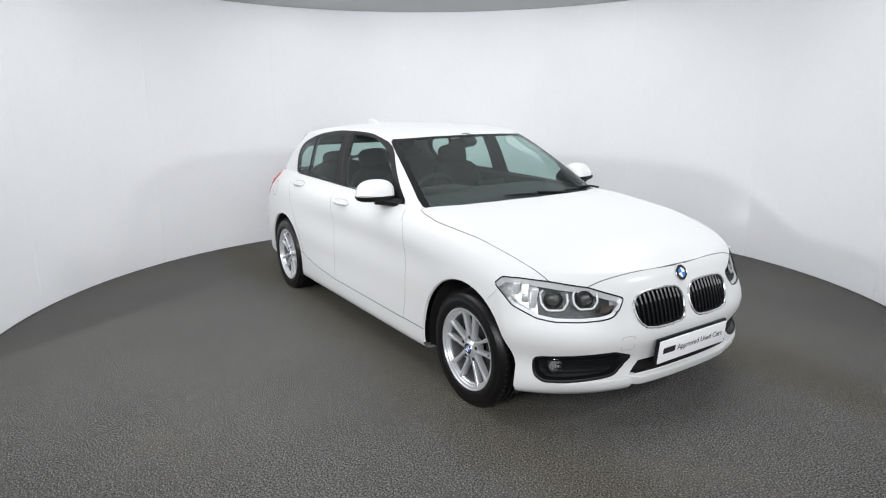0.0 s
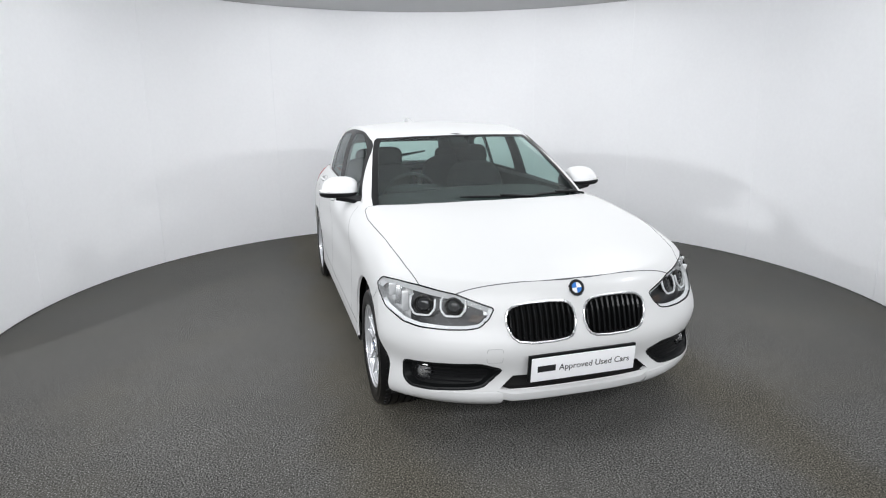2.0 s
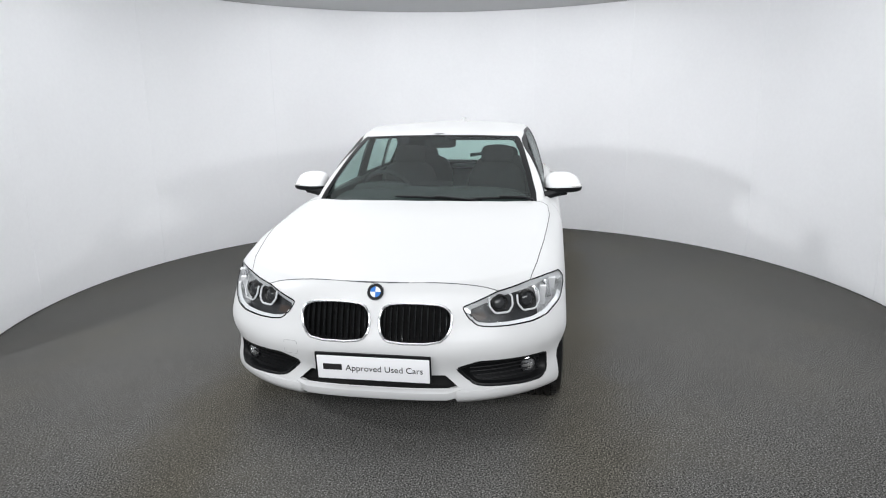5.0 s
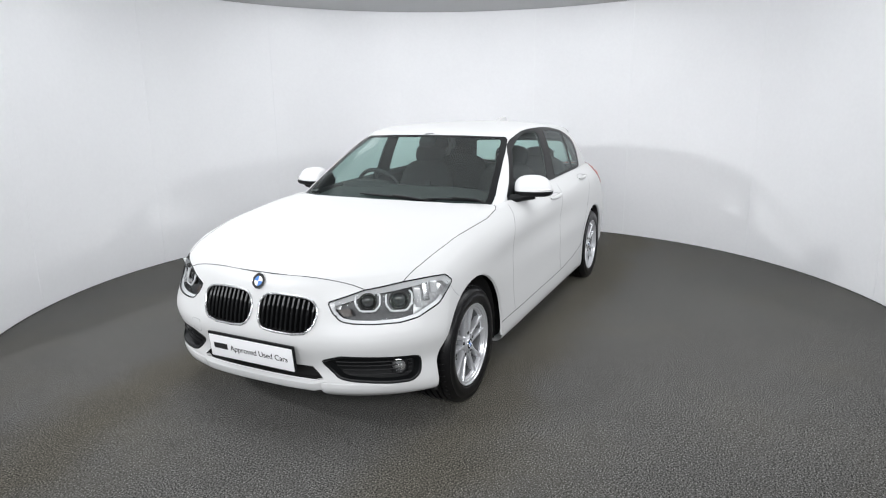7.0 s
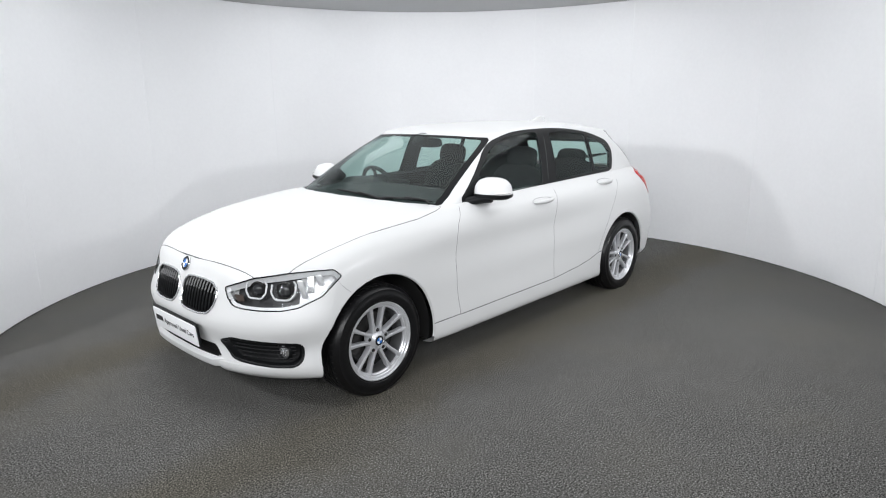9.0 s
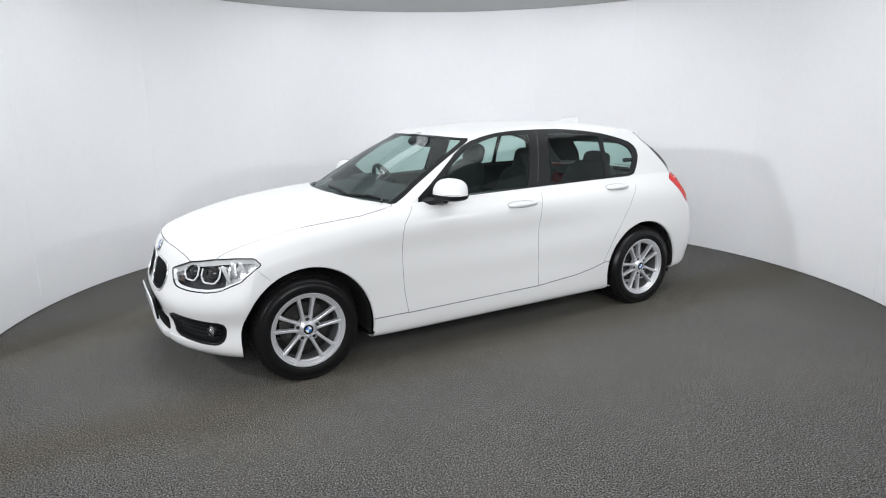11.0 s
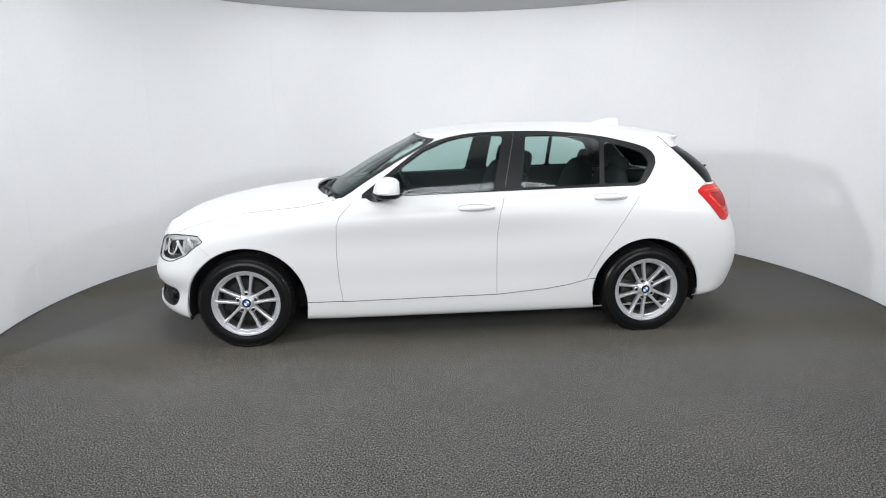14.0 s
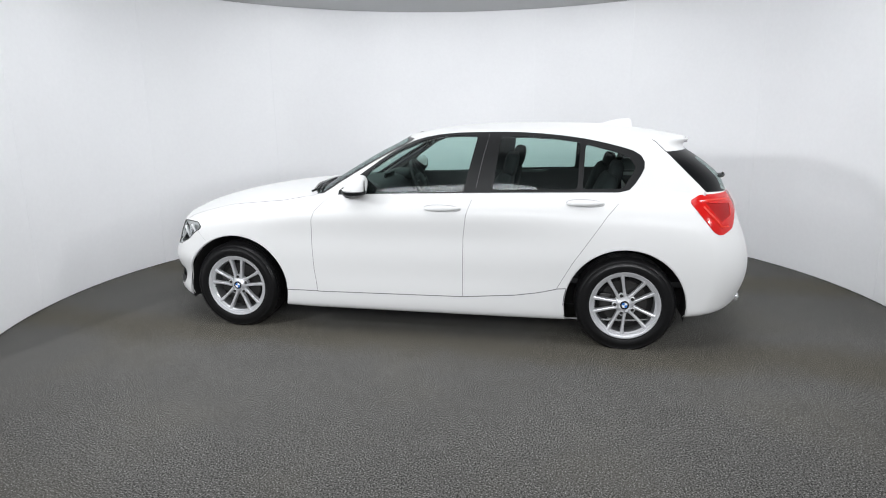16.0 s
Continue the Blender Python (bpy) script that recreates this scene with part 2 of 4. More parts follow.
def booth():
    count, gap = 96, 66
    a0, a1 = radians(-90 + gap), radians(270 - gap)
    bm = bmesh.new()
    cols = []
    for i in range(count + 1):
        a = a0 + (a1 - a0) * i / count
        c, s = math.cos(a), math.sin(a)
        cols.append([bm.verts.new((r * c, r * s, z)) for r, z in
                     ((BOOTH_R, 0), (BOOTH_R, BOOTH_H), (BOOTH_R + 0.08, BOOTH_H), (BOOTH_R + 0.08, 0))])
    for p, q in zip(cols, cols[1:]):
        for j in range(4):
            bm.faces.new((p[j], p[(j + 1) % 4], q[(j + 1) % 4], q[j]))
    bm.faces.new(cols[0])
    bm.faces.new(cols[-1])
    wall = link("wall_round", bm, WALL)
    tagged(wall, "smooth white curved wall of a round photo booth", "wall", kind="structure")
    for deg in (-0.5, 26, 52, 72.5, 101.5, 129, 155, 181.5):
        a = radians(deg)
        part("panel_joint", box(0.006, 0.006, BOOTH_H - 0.02, pose(BOOTH_R * math.cos(a), BOOTH_R * math.sin(a), BOOTH_H / 2, 0, 0, deg)), JOINT, wall)
    floor = bmesh.new()
    bmesh.ops.create_circle(floor, cap_ends=True, segments=96, radius=9.0)
    tagged(link("floor", floor, CARPET, False), "dark grey felt carpet floor outside the turntable", "floor", kind="structure").location.z = -0.006
    table = lathe([(0, 0), (BOOTH_R - 0.012, 0), (BOOTH_R - 0.012, -0.005)], 128)
    table = link("turntable", table, TABLE_CARPET)
    part("edge_trim", lathe([(BOOTH_R - 0.02, 0.001), (BOOTH_R - 0.013, 0.003), (BOOTH_R - 0.0125, 0.0)], 128), DARK, table, "dark edge trim")
    tagged(table, "large turntable covered in worn dark grey felt carpet", "turntable")
    bm = box(12.4, 12.4, 0.08, pose(0, -1.6, BOOTH_H + 0.26))
    tagged(link("ceiling", bm, VOID, False), "plain dark grey ceiling above the booth", "ceiling", kind="structure")
    bm, prev = bmesh.new(), None
    for i in range(81):
        a = radians(-24 + 228 * i / 80)
        ring = [bm.verts.new((r * math.cos(a), r * math.sin(a), BOOTH_H + z)) for r, z in ((2.05, 0.004), (BOOTH_R + 0.3, 0.004), (BOOTH_R + 0.3, 0.06), (2.05, 0.06))]
        if prev:
            for j in range(4):
                bm.faces.new((prev[j], prev[(j + 1) % 4], ring[(j + 1) % 4], ring[j]))
        prev = ring
    tagged(link("ceiling_ring", bm, CEIL), "flat grey ring above the booth wall", "ceiling", kind="structure")
    for name, sx, sy, x, y in (("wall_south", 12.4, 0.1, 0, -7.8), ("wall_north", 12.4, 0.1, 0, 4.6), ("wall_east", 0.1, 12.5, 6.25, -1.6), ("wall_west", 0.1, 12.5, -6.25, -1.6)):
        tagged(link(name, box(sx, sy, BOOTH_H + 0.22, pose(x, y, (BOOTH_H + 0.22) / 2)), WALL, False), "plain white studio wall behind the booth", "wall", kind="structure")
    return table


turntable = booth()

# ---- the car ----
car = new("car")
tagged(car, "white five-door hatchback car with silver alloy wheels on a turntable", "car")
U_FRONT, U_SIDE, U_REAR = 26, 56, 22


class Line:
    """A level line of half the body, from the middle of the nose round the flank to the middle of the tail."""

    def __init__(self, knots, front, rear, zs, ws, bend=(0.40, 2.8, 1.5), tail=(0.32, 3.6, 1.8)):
        self.z, self.w = smooth_curve(knots, zs), smooth_curve(knots, ws)
        xs, ss = [], []
        for i in range(U_FRONT):
            a = (i / U_FRONT) * math.pi / 2
            xs.append(front - bend[0] + bend[0] * math.cos(a) ** (2 / bend[2]))
            ss.append(math.sin(a) ** (2 / bend[1]))
        for i in range(U_SIDE):
            xs.append(front - bend[0] + (rear + tail[0] - front + bend[0]) * i / U_SIDE)
            ss.append(1.0)
        for i in range(U_REAR + 1):
            a = (1 - i / U_REAR) * math.pi / 2
            xs.append(rear + tail[0] - tail[0] * max(math.cos(a), 0) ** (2 / tail[2]))
            ss.append(math.sin(a) ** (2 / tail[1]))
        self.x, self.s = np.array(xs), np.array(ss)
        self.p = np.stack([self.x, self.s * self.w(self.x), self.z(self.x)], 1)


def loft(lines, steps):
    """Rows of points through the lines from bottom to top (Catmull-Rom)."""
    P = [2 * lines[0] - lines[1], *lines, 2 * lines[-1] - lines[-2]]
    rows = []
    for k in range(1, len(P) - 2):
        for i in range(steps):
            t = i / steps
            rows.append(0.5 * (2 * P[k] + (P[k + 1] - P[k - 1]) * t + (2 * P[k - 1] - 5 * P[k] + 4 * P[k + 1] - P[k + 2]) * t * t
                               + (3 * P[k] - P[k - 1] - 3 * P[k + 1] + P[k + 2]) * t ** 3))
    rows.append(P[-2])
    return rows


def skin(bm, rows, keep=None):
    """Faces between rows of points, on both flanks of the car."""
    for flank in (1, -1):
        grid = [[bm.verts.new((p[0], flank * max(p[1], 0.0), p[2])) for p in row] for row in rows]
        for r0, r1 in zip(grid, grid[1:]):
            for i in range(len(r0) - 1):
                loop = (r0[i], r0[i + 1], r1[i + 1], r1[i])
                if keep and not keep(sum((v.co for v in loop), Vector()) / 4):
                    continue
                bm.faces.new(loop if flank > 0 else loop[::-1])
    bmesh.ops.remove_doubles(bm, verts=bm.verts, dist=0.0004)
    bmesh.ops.delete(bm, geom=[v for v in bm.verts if not v.link_faces], context="VERTS")


def lower_shell():
    K = (2.1, 1.8, 1.45, 0.8, -0.2, -1.24, -1.7, -2.0)
    lines = [
        Line(K, 1.98, -1.92, (.165, .17, .17, .17, .17, .18, .22, .24), (.74, .78, .78, .78, .78, .78, .78, .74)),
        Line(K, 2.10, -2.00, (.185, .20, .20, .185, .185, .19, .25, .27), (.815, .860, .866, .862, .865, .87, .85, .80)),
        Line(K, 2.17, -2.04, (.255, .262, .28, .30, .305, .31, .33, .34), (.84, .860, .87, .872, .876, .885, .862, .82)),
        Line(K, 2.152, -2.07, (.35, .38, .40, .42, .43, .44, .44, .44), (.835, .852, .872, .866, .868, .888, .868, .83)),
        Line(K, 2.185, -2.075, (.47, .50, .53, .55, .56, .57, .56, .55), (.853, .870, .875, .866, .868, .892, .870, .83)),
        Line(K, 2.15, -2.05, (.58, .61, .66, .69, .70, .71, .69, .67), (.84, .86, .872, .861, .860, .885, .862, .82)),
        Line(K, 2.12, -2.00, (.68, .70, .77, .81, .83, .84, .82, .80), (.82, .845, .859, .871, .871, .870, .84, .79)),
        Line(K, 2.10, -1.97, (.732, .76, .84, .89, .91, .92, .92, .90), (.79, .815, .825, .845, .85, .835, .79, .74)),
        Line(K, 2.077, -1.93, (.764, .80, .885, .955, .985, 1.0, 1.0, .97), (.75, .77, .765, .775, .775, .755, .71, .66)),
    ]
    rows = loft([l.p for l in lines], 4)
    top = rows[-1]
    crown = smooth_curve((2.077, 1.95, 1.69, 1.33, 1.0, 0.7, -1.6, -1.9), (.764, .835, .905, .958, .985, 1.0, 1.0, .985))
    for f in (0.92, 0.84, 0.7, 0.55, 0.4, 0.25, 0.12, 0.0):
        rows.append(np.stack([top[:, 0], top[:, 1] * f, crown(top[:, 0]) + (top[:, 2] - crown(top[:, 0])) * f ** 2.4], 1))
    bm = bmesh.new()
    cabin = lambda c: not (-1.72 < c.x < 0.86 and abs(c.y) < 0.70 and c.z > 0.9)
    skin(bm, rows, cabin)
    return bm


def upper_shell():
    K = (1.0, 0.6, 0.1, -0.3, -0.9, -1.3, -1.6, -2.0)
    bend, tail = (0.25, 2.6, 2.0), (0.27, 3.0, 2.0)
    lines = [
        Line(K, 1.00, -1.94, (.94, .935, .94, .945, .955, .97, .97, .93), (.76, .768, .768, .768, .765, .745, .715, .65), bend, tail),
        Line(K, 0.80, -1.885, (1.06, 1.06, 1.07, 1.08, 1.085, 1.085, 1.08, 1.06), (.72, .735, .738, .738, .728, .705, .675, .62), bend, tail),
        Line(K, 0.56, -1.775, (1.20, 1.20, 1.205, 1.225, 1.22, 1.20, 1.18, 1.15), (.66, .67, .690, .695, .685, .66, .63, .58), bend, tail),
        Line(K, 0.36, -1.645, (1.30, 1.30, 1.305, 1.335, 1.325, 1.288, 1.262, 1.256), (.60, .61, .637, .645, .635, .615, .585, .55), bend, tail),
        Line(K, 0.275, -1.685, (1.342, 1.343, 1.36, 1.388, 1.378, 1.346, 1.314, 1.302), (.56, .565, .585, .60, .588, .565, .535, .50), bend, tail),
    ]
    rows = loft([l.p for l in lines], 6)
    top = rows[-1]
    crown = smooth_curve((0.28, 0.0, -0.3, -0.7, -1.05, -1.45, -1.69), (1.348, 1.395, 1.415, 1.42, 1.408, 1.362, 1.316))
    for f in (0.95, 0.88, 0.76, 0.6, 0.45, 0.3, 0.15, 0.0):
        rows.append(np.stack([top[:, 0], top[:, 1] * f, crown(top[:, 0]) + (top[:, 2] - crown(top[:, 0])) * f ** 2.2], 1))
    bm = bmesh.new()
    skin(bm, rows)
    return bm


SIDE = (Vector((1, 0, 0)), Vector((0, 0, 1)))
FRONT = (Vector((0, 1, 0)), Vector((0, 0, 1)))
PLAN = (Vector((1, 0, 0)), Vector((0, 1, 0)))


def inside(p, poly):
    hit, j = False, len(poly) - 1
    for i in range(len(poly)):
        a, b = poly[i], poly[j]
        if (a[1] > p[1]) != (b[1] > p[1]) and p[0] < (b[0] - a[0]) * (p[1] - a[1]) / (b[1] - a[1]) + a[0]:
            hit = not hit
        j = i
    return hit


def cut(bm, poly, axes, ok):
    """Cuts an outline, seen along the axes' normal, into the faces for which ok holds; returns those inside it."""
    A, B = axes
    lo = [min(p[k] for p in poly) - 0.02 for k in (0, 1)]
    hi = [max(p[k] for p in poly) + 0.02 for k in (0, 1)]

    def bounds(f):
        a, b = [v.co.dot(A) for v in f.verts], [v.co.dot(B) for v in f.verts]
        return min(a), max(a), min(b), max(b)
    region = set()
    for f in bm.faces:
        a0, a1, b0, b1 = bounds(f)
        if a1 > lo[0] and a0 < hi[0] and b1 > lo[1] and b0 < hi[1] and ok(f.calc_center_median(), f.normal):
            region.add(f)
    for p, q in zip(poly, poly[1:] + poly[:1]):
        n = Vector((-(q[1] - p[1]), q[0] - p[0]))
        if n.length < 1e-6:
            continue
        n.normalize()
        near = []
        for f in region:
            a0, a1, b0, b1 = bounds(f)
            if a1 < min(p[0], q[0]) - 1e-4 or a0 > max(p[0], q[0]) + 1e-4 or b1 < min(p[1], q[1]) - 1e-4 or b0 > max(p[1], q[1]) + 1e-4:
                continue
            near.append(f)
        if not near:
            continue
        geom = list({*near, *(e for f in near for e in f.edges), *(v for f in near for v in f.verts)})
        out = bmesh.ops.bisect_plane(bm, geom=geom, dist=1e-6, plane_co=A * p[0] + B * p[1], plane_no=A * n.x + B * n.y)
        region.update(g for g in out["geom"] if isinstance(g, bmesh.types.BMFace))
        region = {f for f in region if f.is_valid}
    found = []
    for f in region:
        c = f.calc_center_median()
        if inside((c.dot(A), c.dot(B)), poly):
            found.append(f)
    return found


def lift(bm, faces, push=0.0):
    """Takes faces out of a mesh into one of their own, pushed along their normals."""
    out, made = bmesh.new(), {}
    bm.normal_update()
    for f in faces:
        for v in f.verts:
            if v not in made:
                made[v] = out.verts.new(v.co + v.normal * push)
        out.faces.new([made[v] for v in f.verts])
    bmesh.ops.delete(bm, geom=list(faces), context="FACES")
    return out


def copy_faces(bm, faces, push=0.0, flip=False):
    out, made = bmesh.new(), {}
    bm.normal_update()
    for f in faces:
        for v in f.verts:
            if v not in made:
                made[v] = out.verts.new(v.co + v.normal * push)
        loop = [made[v] for v in f.verts]
        out.faces.new(loop[::-1] if flip else loop)
    return out


def rim_edges(bm):
    return [e for e in bm.edges if len(e.link_faces) == 1]


def seam(bm, radius=0.0023, skip=None):
    """Thin dark bars along a panel's open edges: its shut line."""
    out = bmesh.new()
    bm.normal_update()
    for e in rim_edges(bm):
        a, b = e.verts[0].co, e.verts[1].co
        if (skip and skip((a + b) / 2)) or (a - b).length < 1e-5:
            continue
        d = (b - a).normalized()
        n = e.link_faces[0].normal
        s = d.cross(n).normalized()
        ring = [[out.verts.new(c + radius * k) for k in (s, 0.35 * n, -s, -n)] for c in (a, b)]
        for k in range(4):
            out.faces.new((ring[0][k], ring[0][(k + 1) % 4], ring[1][(k + 1) % 4], ring[1][k]))
    return out


def turned_in(bm, depth):
    """Folds the open edges of a panel inwards, so that it has thickness."""
    bm.normal_update()
    edges = rim_edges(bm)
    normals = {v: v.normal.copy() for e in edges for v in e.verts}
    made = {v: bm.verts.new(v.co - n * depth) for v, n in normals.items()}
    for e in edges:
        a, b = e.verts
        l = e.link_loops[0]
        if l.vert is a:
            bm.faces.new((b, a, made[a], made[b]))
        else:
            bm.faces.new((a, b, made[b], made[a]))
    return bm

def roundel(parent, m, r):
    """A round badge: a dark ring round quarters in blue and white, in a fine silver edge."""
    part("badge_ring", lathe([(0.0, 0.0005), (r * 0.92, 0.0015)], 32, m), MATT, parent)
    part("badge_edge", lathe([(r * 0.92, 0.001), (r * 0.96, 0.003), (r, 0.0)], 32, m), CHROME, parent)
    for k in range(4):
        bm = bmesh.new()
        pts = [(0, 0)] + [(r * 0.6 * math.cos(a), r * 0.6 * math.sin(a)) for a in (math.pi / 2 * (k + i / 6) for i in range(7))]
        bm.faces.new([bm.verts.new(m @ Vector((x, y, 0.0032))) for x, y in pts])
        part("badge_quarter", bm, (WHITE, BLUE)[k % 2], parent, smooth=False)


# The shell is cut along its shut lines and openings into panels.
from mathutils.bvhtree import BVHTree

low, up = lower_shell(), upper_shell()
low.normal_update(), up.normal_update()


tree_low, tree_up = BVHTree.FromBMesh(low), BVHTree.FromBMesh(up)


def front_x(y, z):
    hit = tree_low.ray_cast(Vector((4, abs(y) + 1e-4, z)), Vector((-1, 0, 0)))[0]
    return hit.x if hit and hit.x > 1.3 else 2.0


def side_y(x, z):
    """Half the car's width at a place of its flank."""
    a = tree_low.ray_cast(Vector((x, 3, z)), Vector((0, -1, 0)))[0]
    b = tree_up.ray_cast(Vector((x, 3, z)), Vector((0, -1, 0)))[0]
    return max([h.y for h in (a, b) if h], default=0.8)


def top_z(x, y):
    a = tree_low.ray_cast(Vector((x, abs(y) + 1e-4, 3)), Vector((0, 0, -1)))[0]
    b = tree_up.ray_cast(Vector((x, abs(y) + 1e-4, 3)), Vector((0, 0, -1)))[0]
    return max([h.z for h in (a, b) if h], default=0.9)


def circle(cx, cz, r, n=40):
    return [(cx + r * math.cos(2 * math.pi * i / n), cz + r * math.sin(2 * math.pi * i / n)) for i in range(n)]


def flank(side, n=0.12):
    return lambda c, m: c.y * side > 0.3 and m.y * side > n


def mirrored(poly, side):
    return [(a * side, b) for a, b in poly]


ARCHES = ((1.443, 0.285, 0.392), (-1.243, 0.280, 0.382))
DLO = rounded([(.745, .940), (.47, 1.142), (.29, 1.268), (.14, 1.334), (-.07, 1.371), (-.36, 1.378), (-.62, 1.373), (-.93, 1.341), (-1.16, 1.291),
               (-1.31, 1.244), (-1.352, 1.17), (-1.308, 1.08), (-1.235, .994), (-.92, .990), (-.39, .981), (.10, .963), (.50, .944)], 1)
GLASSES = (
    ("front_side_window", [(.58, .966), (-.196, .990), (-.280, 1.354), (-.16, 1.358), (-.03, 1.350), (.112, 1.321), (.272, 1.258), (.445, 1.138)]),
    ("rear_side_window", [(-.380, 1.004), (-.428, 1.348), (-.62, 1.348), (-.80, 1.334), (-.945, 1.312), (-.932, 1.014)]),
    ("quarter_window", [(-.957, 1.016), (-.97, 1.303), (-1.13, 1.262), (-1.25, 1.222), (-1.295, 1.15), (-1.21, 1.018)]),
)
FRONT_DOOR = [(.823, .296), (.845, .45), (.853, .64), (.845, .80), (.825, .86), (.735, .95), (.60, 1.02), (-.28, 1.05), (-.268, .98), (-.225, .86), (-.205, .70), (-.203, .50), (-.203, .306)]
REAR_DOOR = [(-.206, .306), (-.206, .50), (-.208, .70), (-.228, .86), (-.271, .98), (-.283, 1.05), (-1.255, 1.05), (-1.225, .99), (-1.116, .865), (-1.016, .715), (-.907, .553), (-.816, .387), (-.70, .358), (-.55, .334)]
HEADLAMP = soft([(-.770, .664), (-.748, .615), (-.712, .582), (-.66, .574), (-.566, .571), (-.44, .574), (-.356, .588), (-.25, .636), (-.174, .722), (-.21, .757), (-.30, .757), (-.415, .749), (-.60, .721)], 0.014)
KIDNEY = rounded([(.014, .60), (.030, .660), (.08, .688), (.275, .686), (.335, .666), (.360, .62), (.342, .545), (.29, .507), (.085, .507), (.032, .53)], 1)
INTAKE = soft([(.772, .398), (.60, .410), (.47, .416), (.372, .384), (.400, .352), (.452, .308), (.50, .297), (.68, .283), (.755, .284), (.776, .31)], 0.016)
BONNET = [(1.035, 0), (1.01, .30), (.95, .52), (.865, .67), (.845, .72), (.862, .752), (.93, .776), (1.085, .787), (1.235, .779), (1.40, .768), (1.55, .755), (1.79, .721), (1.90, .692), (1.975, .61)]
BONNET += [(2.079 - 0.225 * y * y, y) for y in (.56, .52, .46, .40, .34, .28, .22, .16, .10, .05, 0)]

for side in (1, -1):
    # wheel arches
    for cx, cz, r in ARCHES:
        bm_cut = lift(low, cut(low, circle(cx, cz, r), SIDE, flank(side, 0.0)))
        bm_cut.free()
        lip, last = bmesh.new(), None
        for i in range(49):
            t = radians(-30 + 240 * i / 48)
            z = cz + r * math.sin(t)
            if z < 0.21:
                continue
            y = side_y(cx + (r + 0.01) * math.cos(t), cz + (r + 0.01) * math.sin(t))
            ring = [lip.verts.new((cx + rr * math.cos(t), side * (y + d), cz + rr * math.sin(t))) for rr, d in ((r + 0.006, 0.0005), (r - 0.001, -0.003), (r - 0.006, -0.012))]
            if last:
                for j in (0, 1):
                    lip.faces.new((last[j], last[j + 1], ring[j + 1], ring[j]))
            last = ring
        part("wheel_arch_lip", lip, PAINT, car)
        well = bmesh.new()
        for i in range(33):
            t = radians(-14 + 208 * i / 32)
            ring = [well.verts.new((cx + (r + d) * math.cos(t), side * y, cz + (r + d) * math.sin(t))) for y, d in ((0.825, -0.004), (0.70, 0.01), (0.50, 0.01))]
            ring.append(well.verts.new((cx, side * 0.50, cz)))
            if i:
                for j in (0, 1, 2):
                    well.faces.new((last[j], last[j + 1], ring[j + 1], ring[j]))
            last = ring
        part("wheel_arch_liner", well, LINER, car, "black felt arch liner")


def lamp_axes(side):
    return Vector((-.53, .85 * side, 0)), Vector((0, 0, 1))


def lamp_ok(side):
    return lambda c, m: c.y * side > 0.3 and c.x > 1.5 and c.z < 0.80 and m.dot(Vector((.85, .53 * side, 0))) > 0.1


def pod(bm, depth, draw=0.86):
    """A bowl behind an opening: its faces set back and drawn together, with walls to the opening's edge."""
    out = bm.copy()
    out.normal_update()
    edges = rim_edges(out)
    rim = {v: v.co.copy() for e in edges for v in e.verts}
    pairs = [(e.verts[0], e.verts[1]) for e in edges]
    mid = sum((v.co for v in out.verts), Vector()) / len(out.verts)
    way = sum((f.normal * f.calc_area() for f in out.faces), Vector()).normalized()
    for v in out.verts:
        v.co = mid + (v.co - mid) * draw - way * depth
    keep = {v: out.verts.new(co) for v, co in rim.items()}
    for a, b in pairs:
        out.faces.new((a, b, keep[b], keep[a]))
    return out, mid, way


def lamp_strip(faces, mid, way, upv, reach, depth, drop):
    """A bright strip that runs just inside the part of a lamp's edge that reach() picks, sloping inwards."""
    out = bmesh.new()
    for e in rim_edges(faces):
        a, b = e.verts[0].co, e.verts[1].co
        if not reach((a + b) / 2 - mid):
            continue
        quad = []
        for p in (a, b):
            inward = (mid - p) - (mid - p).dot(way) * way
            inward = (Vector(inward).normalized() + 1.2 * math.copysign(1, inward.dot(upv)) * upv).normalized()
            quad.append((p - way * 0.007 + inward * 0.004, p - way * depth + inward * drop))
        out.faces.new([out.verts.new(v) for v in (quad[0][0], quad[1][0], quad[1][1], quad[0][1])])
    bmesh.ops.remove_doubles(out, verts=out.verts, dist=0.0005)
    return out


